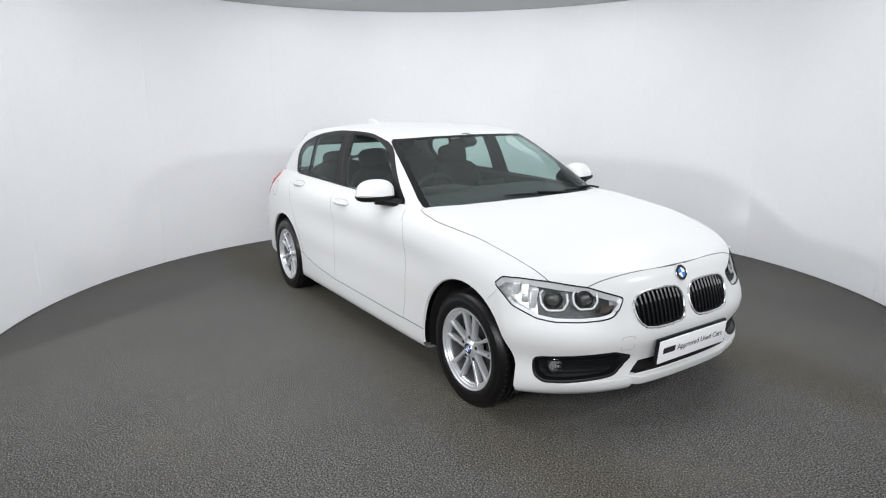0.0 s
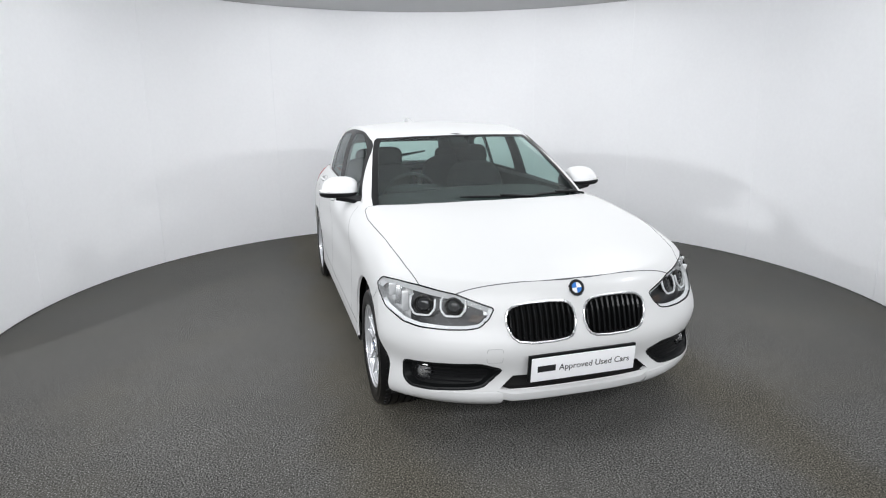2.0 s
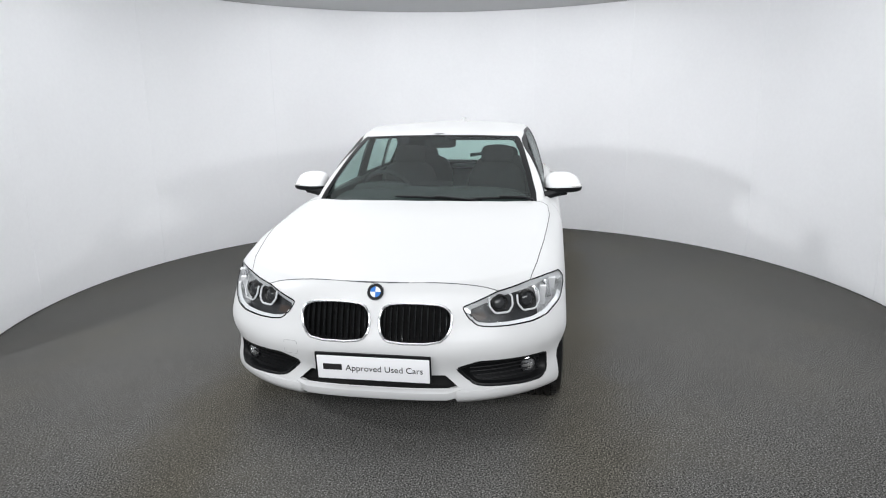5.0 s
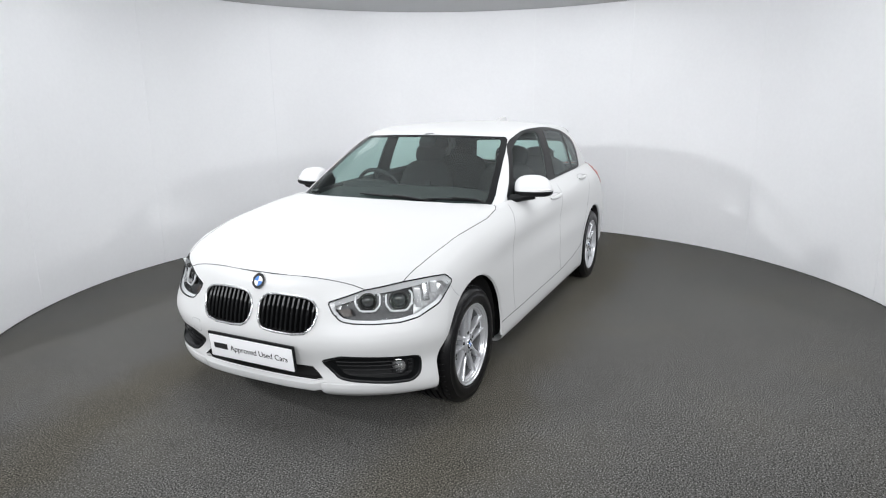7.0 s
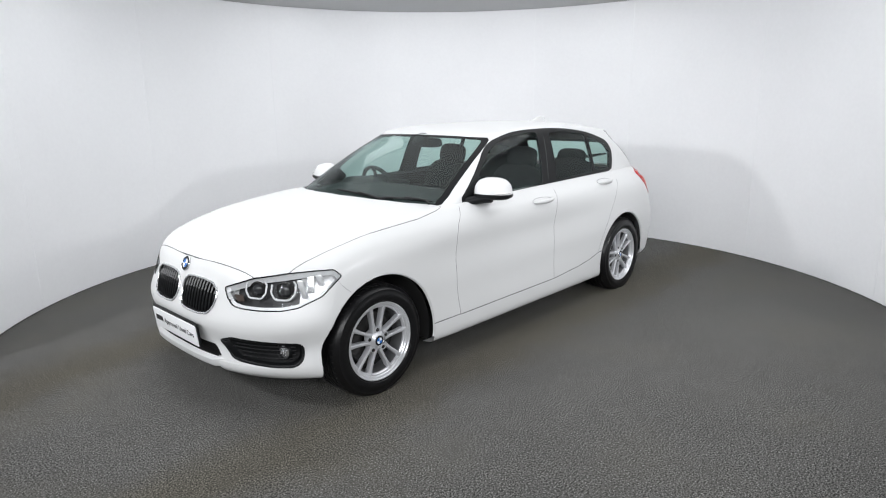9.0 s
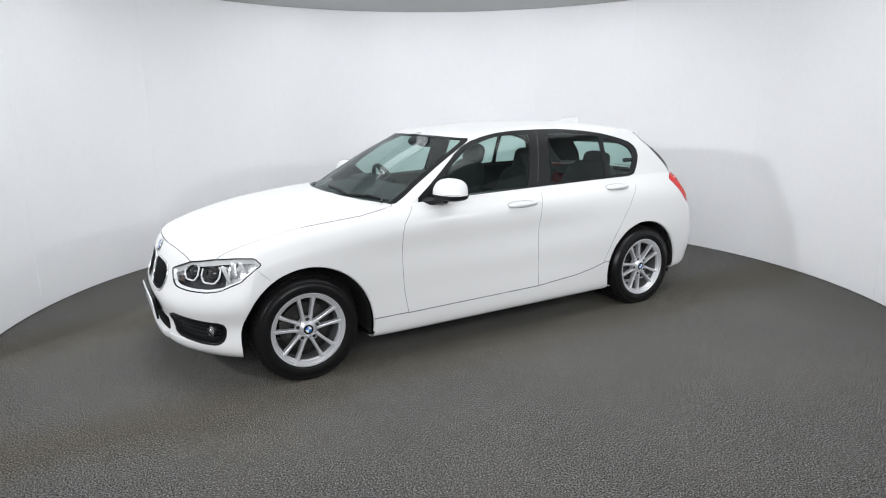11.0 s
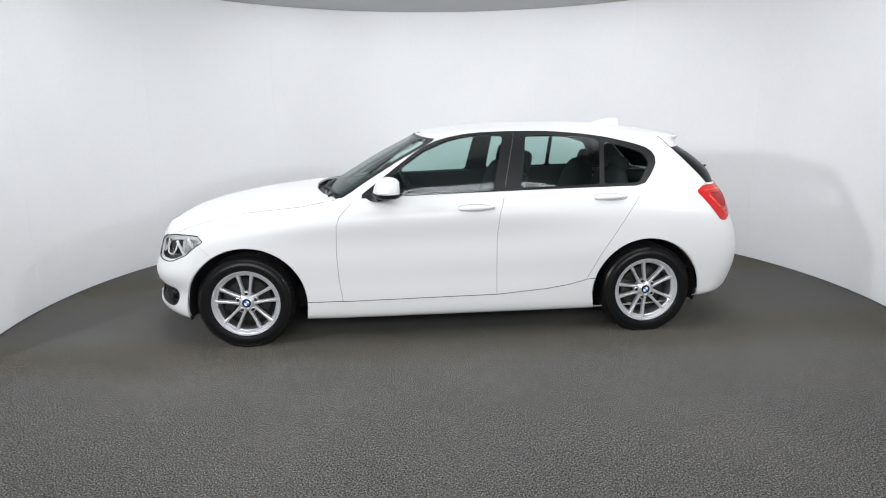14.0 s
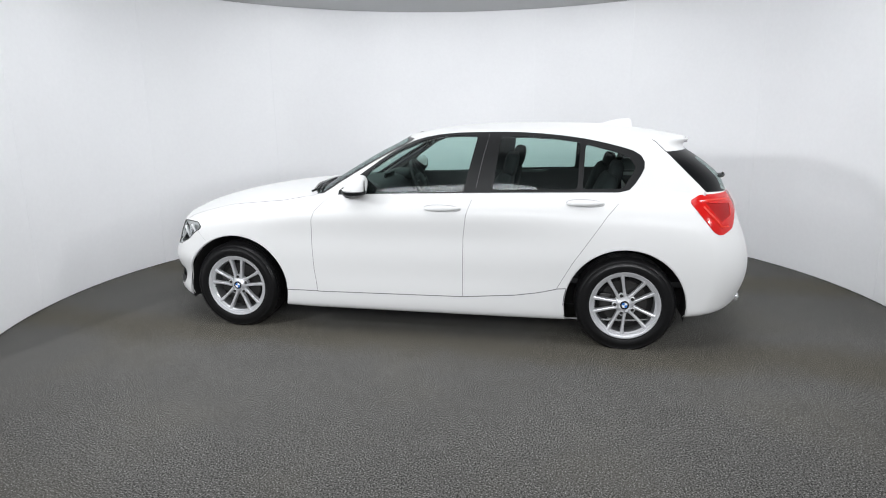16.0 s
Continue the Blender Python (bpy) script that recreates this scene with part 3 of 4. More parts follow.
def headlamp(side):
    faces = lift(low, cut(low, [(a, b) for a, b in HEADLAMP], lamp_axes(side), lamp_ok(side)))
    bowl, mid, way = pod(faces, 0.055, 0.93)
    lamp = part("headlight", bowl, mat_bowl, car, "clear headlight with silver surround and two ringed projectors")
    lamp.data.materials.append(mat_chamber)
    across, out = lamp_axes(side)[0], Vector((.85, .53 * side, 0)).normalized()
    for poly in lamp.data.polygons:
        if not -0.73 < Vector(poly.center).dot(across) < -0.365:
            poly.material_index = 1
    part("lamp_frame", seam(faces, 0.0033), GLOSS, lamp)
    rot = Matrix((Vector((0, 0, 1)).cross(out), Vector((0, 0, 1)), out)).transposed().to_4x4()

    def at(a, z, d):
        """A place behind the lens: along the lamp, its height, and its depth."""
        p = across * a + Vector((0, 0, z))
        hit = tree_low.ray_cast(p + out * 4, -out)[0]
        return (hit or p) - out * d
    plate = bmesh.new()
    plate.faces.new([plate.verts.new(at(a, z, 0.030)) for a, z in ((-.725, .625), (-.668, .630), (-.655, .600), (-.70, .595))])
    part("indicator_window", plate, mat_amber, lamp, "brown indicator window", smooth=False)
    for a, rad in ((-0.585, 0.050), (-0.440, 0.054)):
        m = Matrix.Translation(at(a, 0.662, 0.030)) @ rot
        part("projector_lens", lathe([(0.0, 0.014), (rad * 0.30, 0.012), (rad * 0.52, 0.006), (rad * 0.66, -0.008)], 28, m), mat_projector, lamp, "glassy projector lens")
        part("projector_bezel", lathe([(rad * 0.66, 0.0), (rad * 0.76, 0.008), (rad * 0.82, 0.002), (rad * 0.84, -0.012)], 28, m), STEEL, lamp)
        ring = [(-1.10, .60), (-1.14, -.20), (-.70, -.86), (.62, -.88), (1.10, -.30), (1.16, .58), (.90, .90)]
        path = [at(a + u * rad, 0.664 + v * rad * 0.92, 0.014) for u, v in ring]
        fine = [path[0]] + [p.lerp(q, t) for p, q in zip(path, path[1:]) for t in (0.14, 0.86)] + [path[-1]]
        part("light_ring", tube(fine, 0.0050, 8), mat_ring, lamp, "white light ring")
    for k, (a, z, w, h) in enumerate(((-.350, .668, .030, .105), (-.312, .690, .030, .085), (-.272, .708, .032, .062))):
        facet = box(w, h, 0.014, Matrix.Translation(at(a, z, 0.026)) @ rot @ pose(0, 0, 0, (18, -14, 20)[k], (-20, 16, -18)[k] * side, 0), 0.003)
        part("side_reflector", facet, (mat_brow, SATIN, mat_brow)[k], lamp, "faceted side reflector")
    right, upv = across, Vector((0, 0, 1))
    part("eyebrow", lamp_strip(faces, mid, way, upv, lambda d: d.dot(upv) > 0.16 * d.dot(right) + 0.012, 0.018, 0.031), mat_brow, lamp, "silver eyebrow strip")
    part("lower_strip", lamp_strip(faces, mid, way, upv, lambda d: d.dot(upv) <= 0.16 * d.dot(right) + 0.012, 0.020, 0.020), mat_brow, lamp, "silver lower strip")
    part("lens", faces, LENS, lamp, "clear lens").visible_shadow = False


mat_pillar = mat("pillar_edge", (0.05, 0.051, 0.053), 0.4)
mat_slat = mat("slat_black", (0.008, 0.0085, 0.009), 0.18, spec=0.3)
mat_bar = mat("light_bar", (0.60, 0.03, 0.012), 0.3)
mat_ring = mat("light_ring", (0.62, 0.63, 0.64), 0.25)
mat_brow = mat("lamp_brow", (0.78, 0.79, 0.80), 0.28, 0.25)
mat_bowl = mat("lamp_bowl", (0.035, 0.036, 0.038), 0.3, 0.0, spec=0.4, grain=0.3, scale=45)
mat_chamber = mat("lamp_chamber", (0.60, 0.605, 0.61), 0.3, 0.5, grain=0.25, scale=60)
mat_projector = mat("projector_glass", (0.03, 0.031, 0.033), 0.05, spec=0.7)
mat_amber = mat("indicator_brown", (0.05, 0.036, 0.029), 0.3)


def kidney(side):
    ok = lambda c, m: c.x > 1.9 and m.x > 0.2
    faces = lift(low, cut(low, mirrored(KIDNEY, side), FRONT, ok))
    bowl, mid, way = pod(faces, 0.045, 0.97)
    grille = part("grille", bowl, DARK, car, "black kidney grille with chrome surround")
    loop = [(y * side, z) for y, z in inset(KIDNEY, 0.004)]
    part("surround", tube([(front_x(y, z) + 0.003, y, z) for y, z in loop], 0.0058, 8, True), SATIN, grille, "chrome surround")
    n = 11
    for i in range(n):
        y = 0.045 + (0.325 - 0.045) * i / (n - 1)
        zs = [z for z in np.linspace(0.50, 0.69, 60) if inside((y, z), KIDNEY)]
        if not zs:
            continue
        z0, z1 = min(zs) + 0.004, max(zs) - 0.004
        bm = bmesh.new()
        prev = None
        for k in range(7):
            z = z0 + (z1 - z0) * k / 6
            x = front_x(y, z) - 0.002 - 0.012 * ((k - 3) / 3) ** 2
            ring = [bm.verts.new((x + dx, side * y + dy, z)) for dx, dy in ((0, -0.0055), (0.006, 0), (0, 0.0055), (-0.03, 0.004), (-0.03, -0.004))]
            if prev:
                for j in range(5):
                    bm.faces.new((prev[j], prev[(j + 1) % 5], ring[(j + 1) % 5], ring[j]))
            prev = ring
        part("slat", bm, mat_slat, grille, smooth=False)
    faces.free()


def intake(side):
    ok = lambda c, m: c.x > 1.6 and m.x > 0.05
    faces = lift(low, cut(low, mirrored(INTAKE, side), FRONT, ok))
    bowl, mid, way = pod(faces, 0.03, 0.86)
    vent = part("fog_lamp_intake", bowl, BLACK, car, "black fog lamp intake with slats")
    part("intake_edge", seam(faces, 0.007), BLACK, vent)
    for k, z in enumerate((0.318, 0.338, 0.358, 0.378)):
        pts = []
        for y in np.linspace(0.43, 0.74, 12):
            if inside((y, z), inset(INTAKE, 0.010)):
                pts.append((front_x(y, z) - 0.018, side * y, z))
        if len(pts) > 2:
            part("slat", tube(pts, 0.0035, 5), MATT, vent)
    c = Vector((front_x(.69, .352) - 0.022, side * 0.69, 0.352))
    m = Matrix.Translation(c) @ Vector((1, 0.35 * side, 0)).to_track_quat("Z", "Y").to_matrix().to_4x4()
    part("fog_lamp", lathe([(0.0, 0.006), (0.024, 0.003), (0.036, -0.004)], 28, m), mat_fog, vent, "round clear fog lamp")
    part("fog_lamp_ring", lathe([(0.034, 0.004), (0.039, 0.009), (0.045, 0.0), (0.044, -0.02)], 28, m), BLACK, vent)
    for k in (-1, 0, 1):
        part("reflector_rib", box(0.004, 0.03, 0.006, m @ pose(0.013 * k, -0.004, 0.006), 0.001, 1), CHROME, vent)
    faces.free()


mat_fog = mat("fog_lens", (0.55, 0.56, 0.57), 0.08, 0.85)
for side in (1, -1):
    headlamp(side)
    kidney(side)
    intake(side)

# lower intake behind the plate
LOW_INTAKE = [(-.385, .292), (.385, .292), (.32, .350), (-.32, .350)]
faces = lift(low, cut(low, LOW_INTAKE, FRONT, lambda c, m: c.x > 1.9 and m.x > 0.2))
bowl, _, _ = pod(faces, 0.06, 0.97)
part("lower_intake", bowl, DARK, car, "black lower air intake")
faces.free()

# black undertray below the middle of the bumper
faces = lift(low, cut(low, [(-.40, .10), (.40, .10), (.365, .238), (-.365, .238)], FRONT, lambda c, m: c.x > 1.75))
bmesh.ops.translate(faces, vec=(-0.05, 0, 0.012), verts=faces.verts)
part("undertray", turned_in(faces, 0.01), BLACK, car, "black plastic undertray")

# bonnet and cowl
outline = BONNET + [(x, -y) for x, y in BONNET[-2:0:-1]]
bonnet = lift(low, cut(low, outline, PLAN, lambda c, m: c.x > 0.7 and m.z > 0.25 and c.z > 0.7))
part("bonnet_gap", seam(bonnet), SEAL, car)
part("bonnet", turned_in(bonnet, 0.012), PAINT, car)
cowl = lift(low, [f for f in low.faces if 0.70 < f.calc_center_median().x < 1.06 and abs(f.calc_center_median().y) < 0.70 and f.normal.z > 0.6 and f.calc_center_median().z > 0.9], -0.035)
part("windscreen_cowl", cowl, BLACK, car, "black plastic cowl below the windscreen")

# glasshouse
for side in (1, -1):
    trim = lift(up, cut(up, DLO, SIDE, flank(side, 0.1)))
    trim.normal_update()
    for name, poly in GLASSES:
        pane = lift(trim, cut(trim, soft(poly, 0.028), SIDE, lambda c, m: True))
        part("window_seal", seam(pane, 0.004), BLACK, car)
        part(name, pane, GLASS, car, "tinted window glass").visible_shadow = False
    back = trim.copy()
    part("window_trim", turned_in(trim, 0.01), BLACK, car, "black window surround and pillar")
    part("pillar_lining", copy_faces(back, list(back.faces), -0.02, True), TRIM, car)
    back.free()
WS = [(-.712, .94), (.712, .94), (.705, 1.0), (.660, 1.13), (.615, 1.245), (.578, 1.315), (.555, 1.332), (.30, 1.343), (0, 1.347), (-.30, 1.343), (-.555, 1.332), (-.578, 1.315), (-.615, 1.245), (-.660, 1.13), (-.705, 1.0)]
frit = lift(up, cut(up, WS, FRONT, lambda c, m: c.x > 0.0 and m.x > 0.15))
frit.normal_update()
pane = lift(frit, cut(frit, [(y * 0.945, 0.952 + (z - 0.94) * 0.945) for y, z in WS], FRONT, lambda c, m: True))
part("windscreen", pane, GLASS, car, "tinted windscreen").visible_shadow = False
part("windscreen_border", turned_in(frit, 0.006), FRIT, car, "black border of the windscreen")
RW = [(-.655, 1.0), (-.55, .975), (.55, .975), (.655, 1.0), (.615, 1.12), (.565, 1.235), (.52, 1.247), (-.52, 1.247), (-.565, 1.235), (-.615, 1.12)]
frit = lift(up, cut(up, RW, FRONT, lambda c, m: c.x < -1.45 and m.x < -0.03))
frit.normal_update()
pane = lift(frit, cut(frit, [(y * 0.80, 1.03 + (z - 1.03) * 0.78) for y, z in RW], FRONT, lambda c, m: True))
part("rear_window", pane, GLASS, car, "tinted rear window").visible_shadow = False
for side in (1, -1):
    edge = lift(up, cut(up, [(-1.472, 1.248), (-1.95, 1.248), (-2.0, .985), (-1.735, .985)], SIDE, lambda c, m: c.x < -1.40 and c.y * side > 0.3 and c.z < 1.28))
    part("rear_window_wing", edge, FRIT, car, "black side wing of the rear window")
part("rear_window_border", frit, FRIT, car, "black border of the rear window")
part("roof_lining", copy_faces(up, [f for f in up.faces if f.calc_center_median().z > 0.99], -0.022, True), HEADLINE, car)
part("roof", up, PAINT, car, sharp=50)

# doors
for side in (1, -1):
    pts = [(x, side * (side_y(x, z) + 0.001), z) for x, z in ((-.277, 1.02), (-.297, 1.12), (-.318, 1.22), (-.338, 1.30), (-.352, 1.362))]
    part("pillar_gap", tube(pts, 0.0022, 5), mat_pillar, car)
    for name, poly in (("front_door", FRONT_DOOR), ("rear_door", REAR_DOOR)):
        door = lift(low, cut(low, poly, SIDE, flank(side, 0.0)))
        part("door_gap", seam(door, 0.0014, lambda c: c.z > 0.945 or (name == "rear_door" and c.x > -0.3)), SEAL, car)
        part("door_lining", copy_faces(door, [f for f in door.faces if f.calc_center_median().z > 0.4], -0.05, True), TRIM, car)
        part(name, turned_in(door, 0.01), PAINT, car)
    lamp = lift(low, cut(low, soft([(-1.605, .955), (-1.67, .988), (-1.90, .985), (-1.93, .90), (-1.88, .785), (-1.80, .752), (-1.755, .77)], 0.022), SIDE, flank(side, 0.0)))
    lamp.normal_update()
    inner = lift(lamp, cut(lamp, [(-1.70, .945), (-1.87, .925), (-1.87, .86), (-1.80, .83)], SIDE, lambda c, m: True))
    tail = part("tail_lamp", turned_in(copy_faces(lamp, list(lamp.faces), 0.004), 0.02), RED, car, "red tail lamp with a darker bar")
    part("lamp_core", inner, RED_DEEP, tail)
    for pts in (((-1.66, .955), (-1.74, .958), (-1.86, .952)), ((-1.69, .925), (-1.75, .86), (-1.805, .80), (-1.85, .80))):
        bar = [(x, side * (side_y(x, z) + 0.004), z) for a, b in zip(pts, pts[1:]) for x, z in (tuple(Vector(a).lerp(Vector(b), t)) for t in (0, 0.33, 0.67, 1))]
        part("light_bar", tube(bar, 0.007, 6), mat_bar, tail, "bright red light bar")
    lamp.free()
for side in (1, -1):
    sill = lift(low, cut(low, [(1.12, .14), (1.12, .298), (.82, .2985), (-.205, .308), (-.55, .336), (-.70, .360), (-.816, .389), (-.95, .40), (-.95, .14)], SIDE, flank(side, -0.3)))
    part("sill_gap", seam(sill, 0.0025, lambda c: c.z < 0.29 or c.x < -0.9 or c.x > 1.07), SEAL, car)
    part("sill", sill, PAINT, car)
flap = lift(low, cut(low, rounded([(-1.46, .79), (-1.46, .91), (-1.58, .91), (-1.58, .79)], 1), SIDE, flank(-1)))
part("flap_gap", seam(flap, 0.002), SEAL, car)
part("fuel_flap", flap, PAINT, car)
bumper_line = cut(low, [(-2.2, .10), (-1.62, .10), (-1.60, .60), (-1.72, .70), (-2.2, .70)], SIDE, lambda c, m: c.x < -1.4)
rear = lift(low, bumper_line)
part("rear_bumper", rear, PAINT, car)
front = lift(low, cut(low, [(2.4, .10), (1.80, .10), (1.78, .55), (1.74, .70), (2.4, .78)], SIDE, lambda c, m: c.x > 1.5))
part("front_bumper", front, PAINT, car)
for side in (1, -1):
    for name, test in (("front_wing", lambda c: c.x > 0.3), ("rear_quarter", lambda c: c.x < -0.3 and abs(c.y) > 0.6)):
        panel = lift(low, [f for f in low.faces if f.calc_center_median().y * side > 0 and test(f.calc_center_median())])
        part(name, panel, PAINT, car)
gate = lift(low, [f for f in low.faces if f.calc_center_median().x < -1.3])
part("tailgate", gate, PAINT, car)
for side in (1, -1):
    rest = lift(low, [f for f in low.faces if f.calc_center_median().y * side > 0])
    part("sill_flange", rest, PAINT, car)
low.free()
mat_shut = mat("thin_gap", (0.30, 0.305, 0.31), 0.6)
for side in (1, -1):
    pts = [(x, side * (side_y(x, z) + 0.0004), z) for x, z in ((1.735, .728), (1.72, .70), (1.70, .672), (1.675, .648), (1.655, .632))]
    part("bumper_gap", tube(pts, 0.0011, 5), mat_shut, car)

# ---- things on the body ----


def screen_x(y, z):
    hit = tree_up.ray_cast(Vector((4, abs(y) + 1e-4, z)), Vector((-1, 0, 0)))[0]
    return hit.x if hit else 0.8


def blob(sx, sy, sz, m, p=2.6, rings=18, cols=28, half=None):
    """A soft rounded solid; half keeps what lies above (1) or below (-1) its middle."""
    bm = bmesh.new()
    f = lambda v, k: math.copysign(abs(v) ** (2 / p), v) * k
    grid = []
    lo, hi = (-90, 90) if half is None else ((0, 90) if half > 0 else (-90, 0))
    for i in range(rings + 1):
        b = radians(lo + (hi - lo) * i / rings)
        grid.append([bm.verts.new((f(math.cos(b), 1) * f(math.cos(a), sx), f(math.cos(b), 1) * f(math.sin(a), sy), f(math.sin(b), sz))) for a in (2 * math.pi * k / cols for k in range(cols))])
    for r0, r1 in zip(grid, grid[1:]):
        for k in range(cols):
            bm.faces.new((r0[k], r0[(k + 1) % cols], r1[(k + 1) % cols], r1[k]))
    bmesh.ops.remove_doubles(bm, verts=bm.verts, dist=0.0005)
    bmesh.ops.transform(bm, matrix=m, verts=bm.verts)
    bmesh.ops.recalc_face_normals(bm, faces=bm.faces)
    return bm


def door_mirror(side):
    m = Matrix.Translation((0.520, side * 0.880, 0.998)) @ Matrix.Rotation(radians(14 * side), 4, "Z")
    cap = blob(0.078, 0.120, 0.098, m @ pose(0, 0, 0.012), 2.7, half=1)
    for v in cap.verts:
        t = max(0.0, (v.co.z - 0.998) / 0.108)
        v.co.x -= 0.022 * t
        v.co.y -= side * 0.02 * t
    mirror = part("door_mirror", cap, PAINT, car, "white door mirror on a black foot")
    part("mirror_base", joined(blob(0.081, 0.123, 0.036, m @ pose(0, 0, 0.012), 3.0, half=-1), blob(0.081, 0.123, 0.004, m @ pose(0, 0, 0.012), 3.0, half=1)), BLACK, mirror, "black lower shell")
    foot = [(0.56, side * 0.90, 0.988), (0.575, side * 0.83, 0.978), (0.60, side * 0.785, 0.968), (0.63, side * 0.745, 0.960)]
    part("mirror_foot", tube(foot, [0.026, 0.028, 0.028, 0.03], 10), BLACK, mirror)
    part("mirror_glass", blob(0.004, 0.090, 0.052, m @ pose(-0.072, 0, 0.035), 3.5), GLOSS, mirror, "dark mirror glass")
    strip = [m @ Vector((0.078 * math.cos(a) ** 0.74, side * 0.119 * math.sin(a) ** 0.74, 0.026)) for a in (radians(14 + 70 * k / 10) for k in range(11))]
    part("indicator", tube(strip, 0.0052, 6), AMBER, mirror, "clear indicator strip")
    tri = prism([(0.72, 0.952), (0.50, 0.957), (0.42, 0.965), (0.40, 1.01), (0.50, 1.09)], 0.008)
    for v in tri.verts:
        x, z, d = v.co
        v.co = (x, side * (side_y(x, max(z, 1.0)) - 0.004 + d), z)
    part("mirror_triangle", tri, BLACK, mirror, closed=True)


def door_handle(side, x0, x1, z0, z1):
    n = 14
    pts, rad = [], []
    for i in range(n + 1):
        t = i / n
        x, z = x0 + (x1 - x0) * t, z0 + (z1 - z0) * t
        pts.append((x, side * (side_y(x, z) + 0.004 + 0.022 * math.sin(math.pi * t) ** 0.5), z))
        rad.append(0.006 + 0.0095 * math.sin(math.pi * t) ** 0.5)
    handle = part("door_handle", tube(pts, rad, 10), PAINT, car, "white door handle")
    # A grey ring on the door skin stands in for the handle recess's shade.
    xm, zm, w = (x0 + x1) / 2, (z0 + z1) / 2, abs(x1 - x0) * 0.52
    ring = []
    for k in range(28):
        a = 2 * math.pi * k / 28
        x, z = xm + w * math.cos(a), zm + (z1 - z0) / 2 * math.cos(a) * math.copysign(1, 1) + 0.021 * math.sin(a)
        ring.append((x, side * (side_y(x, z) + 0.0005), z))
    part("handle_recess_shade", tube(ring, 0.0022, 5, True), mat_recess, handle)


mat_recess = mat("recess_shade", (0.30, 0.305, 0.31), 0.6)
for side in (1, -1):
    door_mirror(side)
    door_handle(side, 0.05, -0.185, 0.892, 0.900)
    door_handle(side, -0.868, -1.092, 0.936, 0.944)

# badge on the nose
roundel(car, Matrix.Translation((front_x(0, .727) + 0.004, 0, .728)) @ Vector((0.90, 0, 0.44)).to_track_quat("Z", "Y").to_matrix().to_4x4(), 0.041)


def words(text, width, m, material, parent, name="plate_lettering"):
    cu = bpy.data.curves.new("words", "FONT")
    cu.body, cu.size, cu.extrude = text, 0.05, 0.0006
    ob = new("words", cu)
    me = bpy.data.meshes.new_from_object(ob)
    bpy.data.objects.remove(ob)
    bm = bmesh.new()
    bm.from_mesh(me)
    w = max(v.co.x for v in bm.verts) - min(v.co.x for v in bm.verts)
    bmesh.ops.transform(bm, matrix=m @ Matrix.Diagonal((width / w, width / w, 1, 1)), verts=bm.verts)
    part(name, bm, material, parent, smooth=False)


# number plate: a white show plate on a black holder
PM = Matrix(((0, 0, 1, 2.203), (1, 0, 0, 0), (0, 1, 0, 0.394), (0, 0, 0, 1))) @ pose(0, 0, 0, 6, 0, 0)
plate = part("plate", box(0.522, 0.116, 0.007, PM, 0.003), PLATE, car, "white show plate with black lettering")
part("plate_holder", box(0.54, 0.132, 0.012, PM @ pose(-0.003, 0.003, -0.011), 0.004), BLACK, plate)
part("plate_bracket", box(0.30, 0.08, 0.06, PM @ pose(0, 0, -0.045), 0.006), BLACK, plate)
words("Approved Used Cars", 0.358, PM @ pose(-0.127, -0.012, 0.0042), INK, plate)
part("plate_bar", box(0.088, 0.030, 0.001, PM @ pose(-0.188, 0.004, 0.0042)), INK, plate)

# tow eye cover
ring = [(front_x(y, z) + 0.0006, -y, z) for y, z in soft([(.375, .425), (.375, .492), (.445, .492), (.445, .425)], 0.012)]
part("tow_eye_cover_gap", tube(ring, 0.0010, 5, True), mat_recess, car)

# blade under the lower intake
blade = bmesh.new()
prev = None
for i in range(25):
    y = -0.40 + 0.80 * i / 24
    x = front_x(y, 0.25)
    e = max(0.0, abs(y) - 0.34) / 0.06
    ring = [blade.verts.new((x + dx - 0.02 * e, y, z + 0.012 * e)) for dx, z in ((-0.012, 0.289), (0.008, 0.287), (0.020, 0.276), (0.017, 0.246), (0.008, 0.236), (-0.05, 0.234))]
    if prev:
        for j in range(5):
            blade.faces.new((prev[j], prev[j + 1], ring[j + 1], ring[j]))
    prev = ring
part("front_spoiler_blade", blade, PAINT, car)

# ledges under the fog lamp intakes
for side in (1, -1):
    ledge, prev = bmesh.new(), None
    for i in range(23):
        y = 0.372 + 0.40 * i / 22
        e = min(1.0, (22 - i) / 14)
        ring = [ledge.verts.new((front_x(y, z) + dx * e - 0.003, side * y, z)) for dx, z in ((0.0, 0.284), (0.008, 0.277), (0.011, 0.262), (0.012, 0.235), (0.009, 0.214), (-0.002, 0.208))]
        if prev:
            for j in range(5):
                ledge.faces.new((prev[j], prev[j + 1], ring[j + 1], ring[j]))
        else:
            ledge.faces.new(ring)
        prev = ring
    part("bumper_ledge", ledge, PAINT, car, sharp=30, closed=True)

# wipers
for y0, y1, z0, z1 in ((-0.18, 0.34, 0.995, 0.972), (0.30, 0.66, 0.985, 0.978)):
    pts = [(screen_x(y, z) + 0.018, y, z) for y, z in ((y0 + (y1 - y0) * k / 8, z0 + (z1 - z0) * k / 8 + 0.004 * math.sin(math.pi * k / 8)) for k in range(9))]
    wiper = part("wiper", tube(pts, [0.004] + [0.008] * 7 + [0.004], 6), BLACK, car, "black wiper blade")
    arm = [(pts[4][0] + 0.008, pts[4][1], pts[4][2] + 0.012), (pts[7][0] + 0.012, pts[7][1] + 0.02, pts[7][2] + 0.006), (0.90, y1 + 0.03, 0.975)]
    part("wiper_arm", tube(arm, 0.0075, 6), BLACK, wiper)
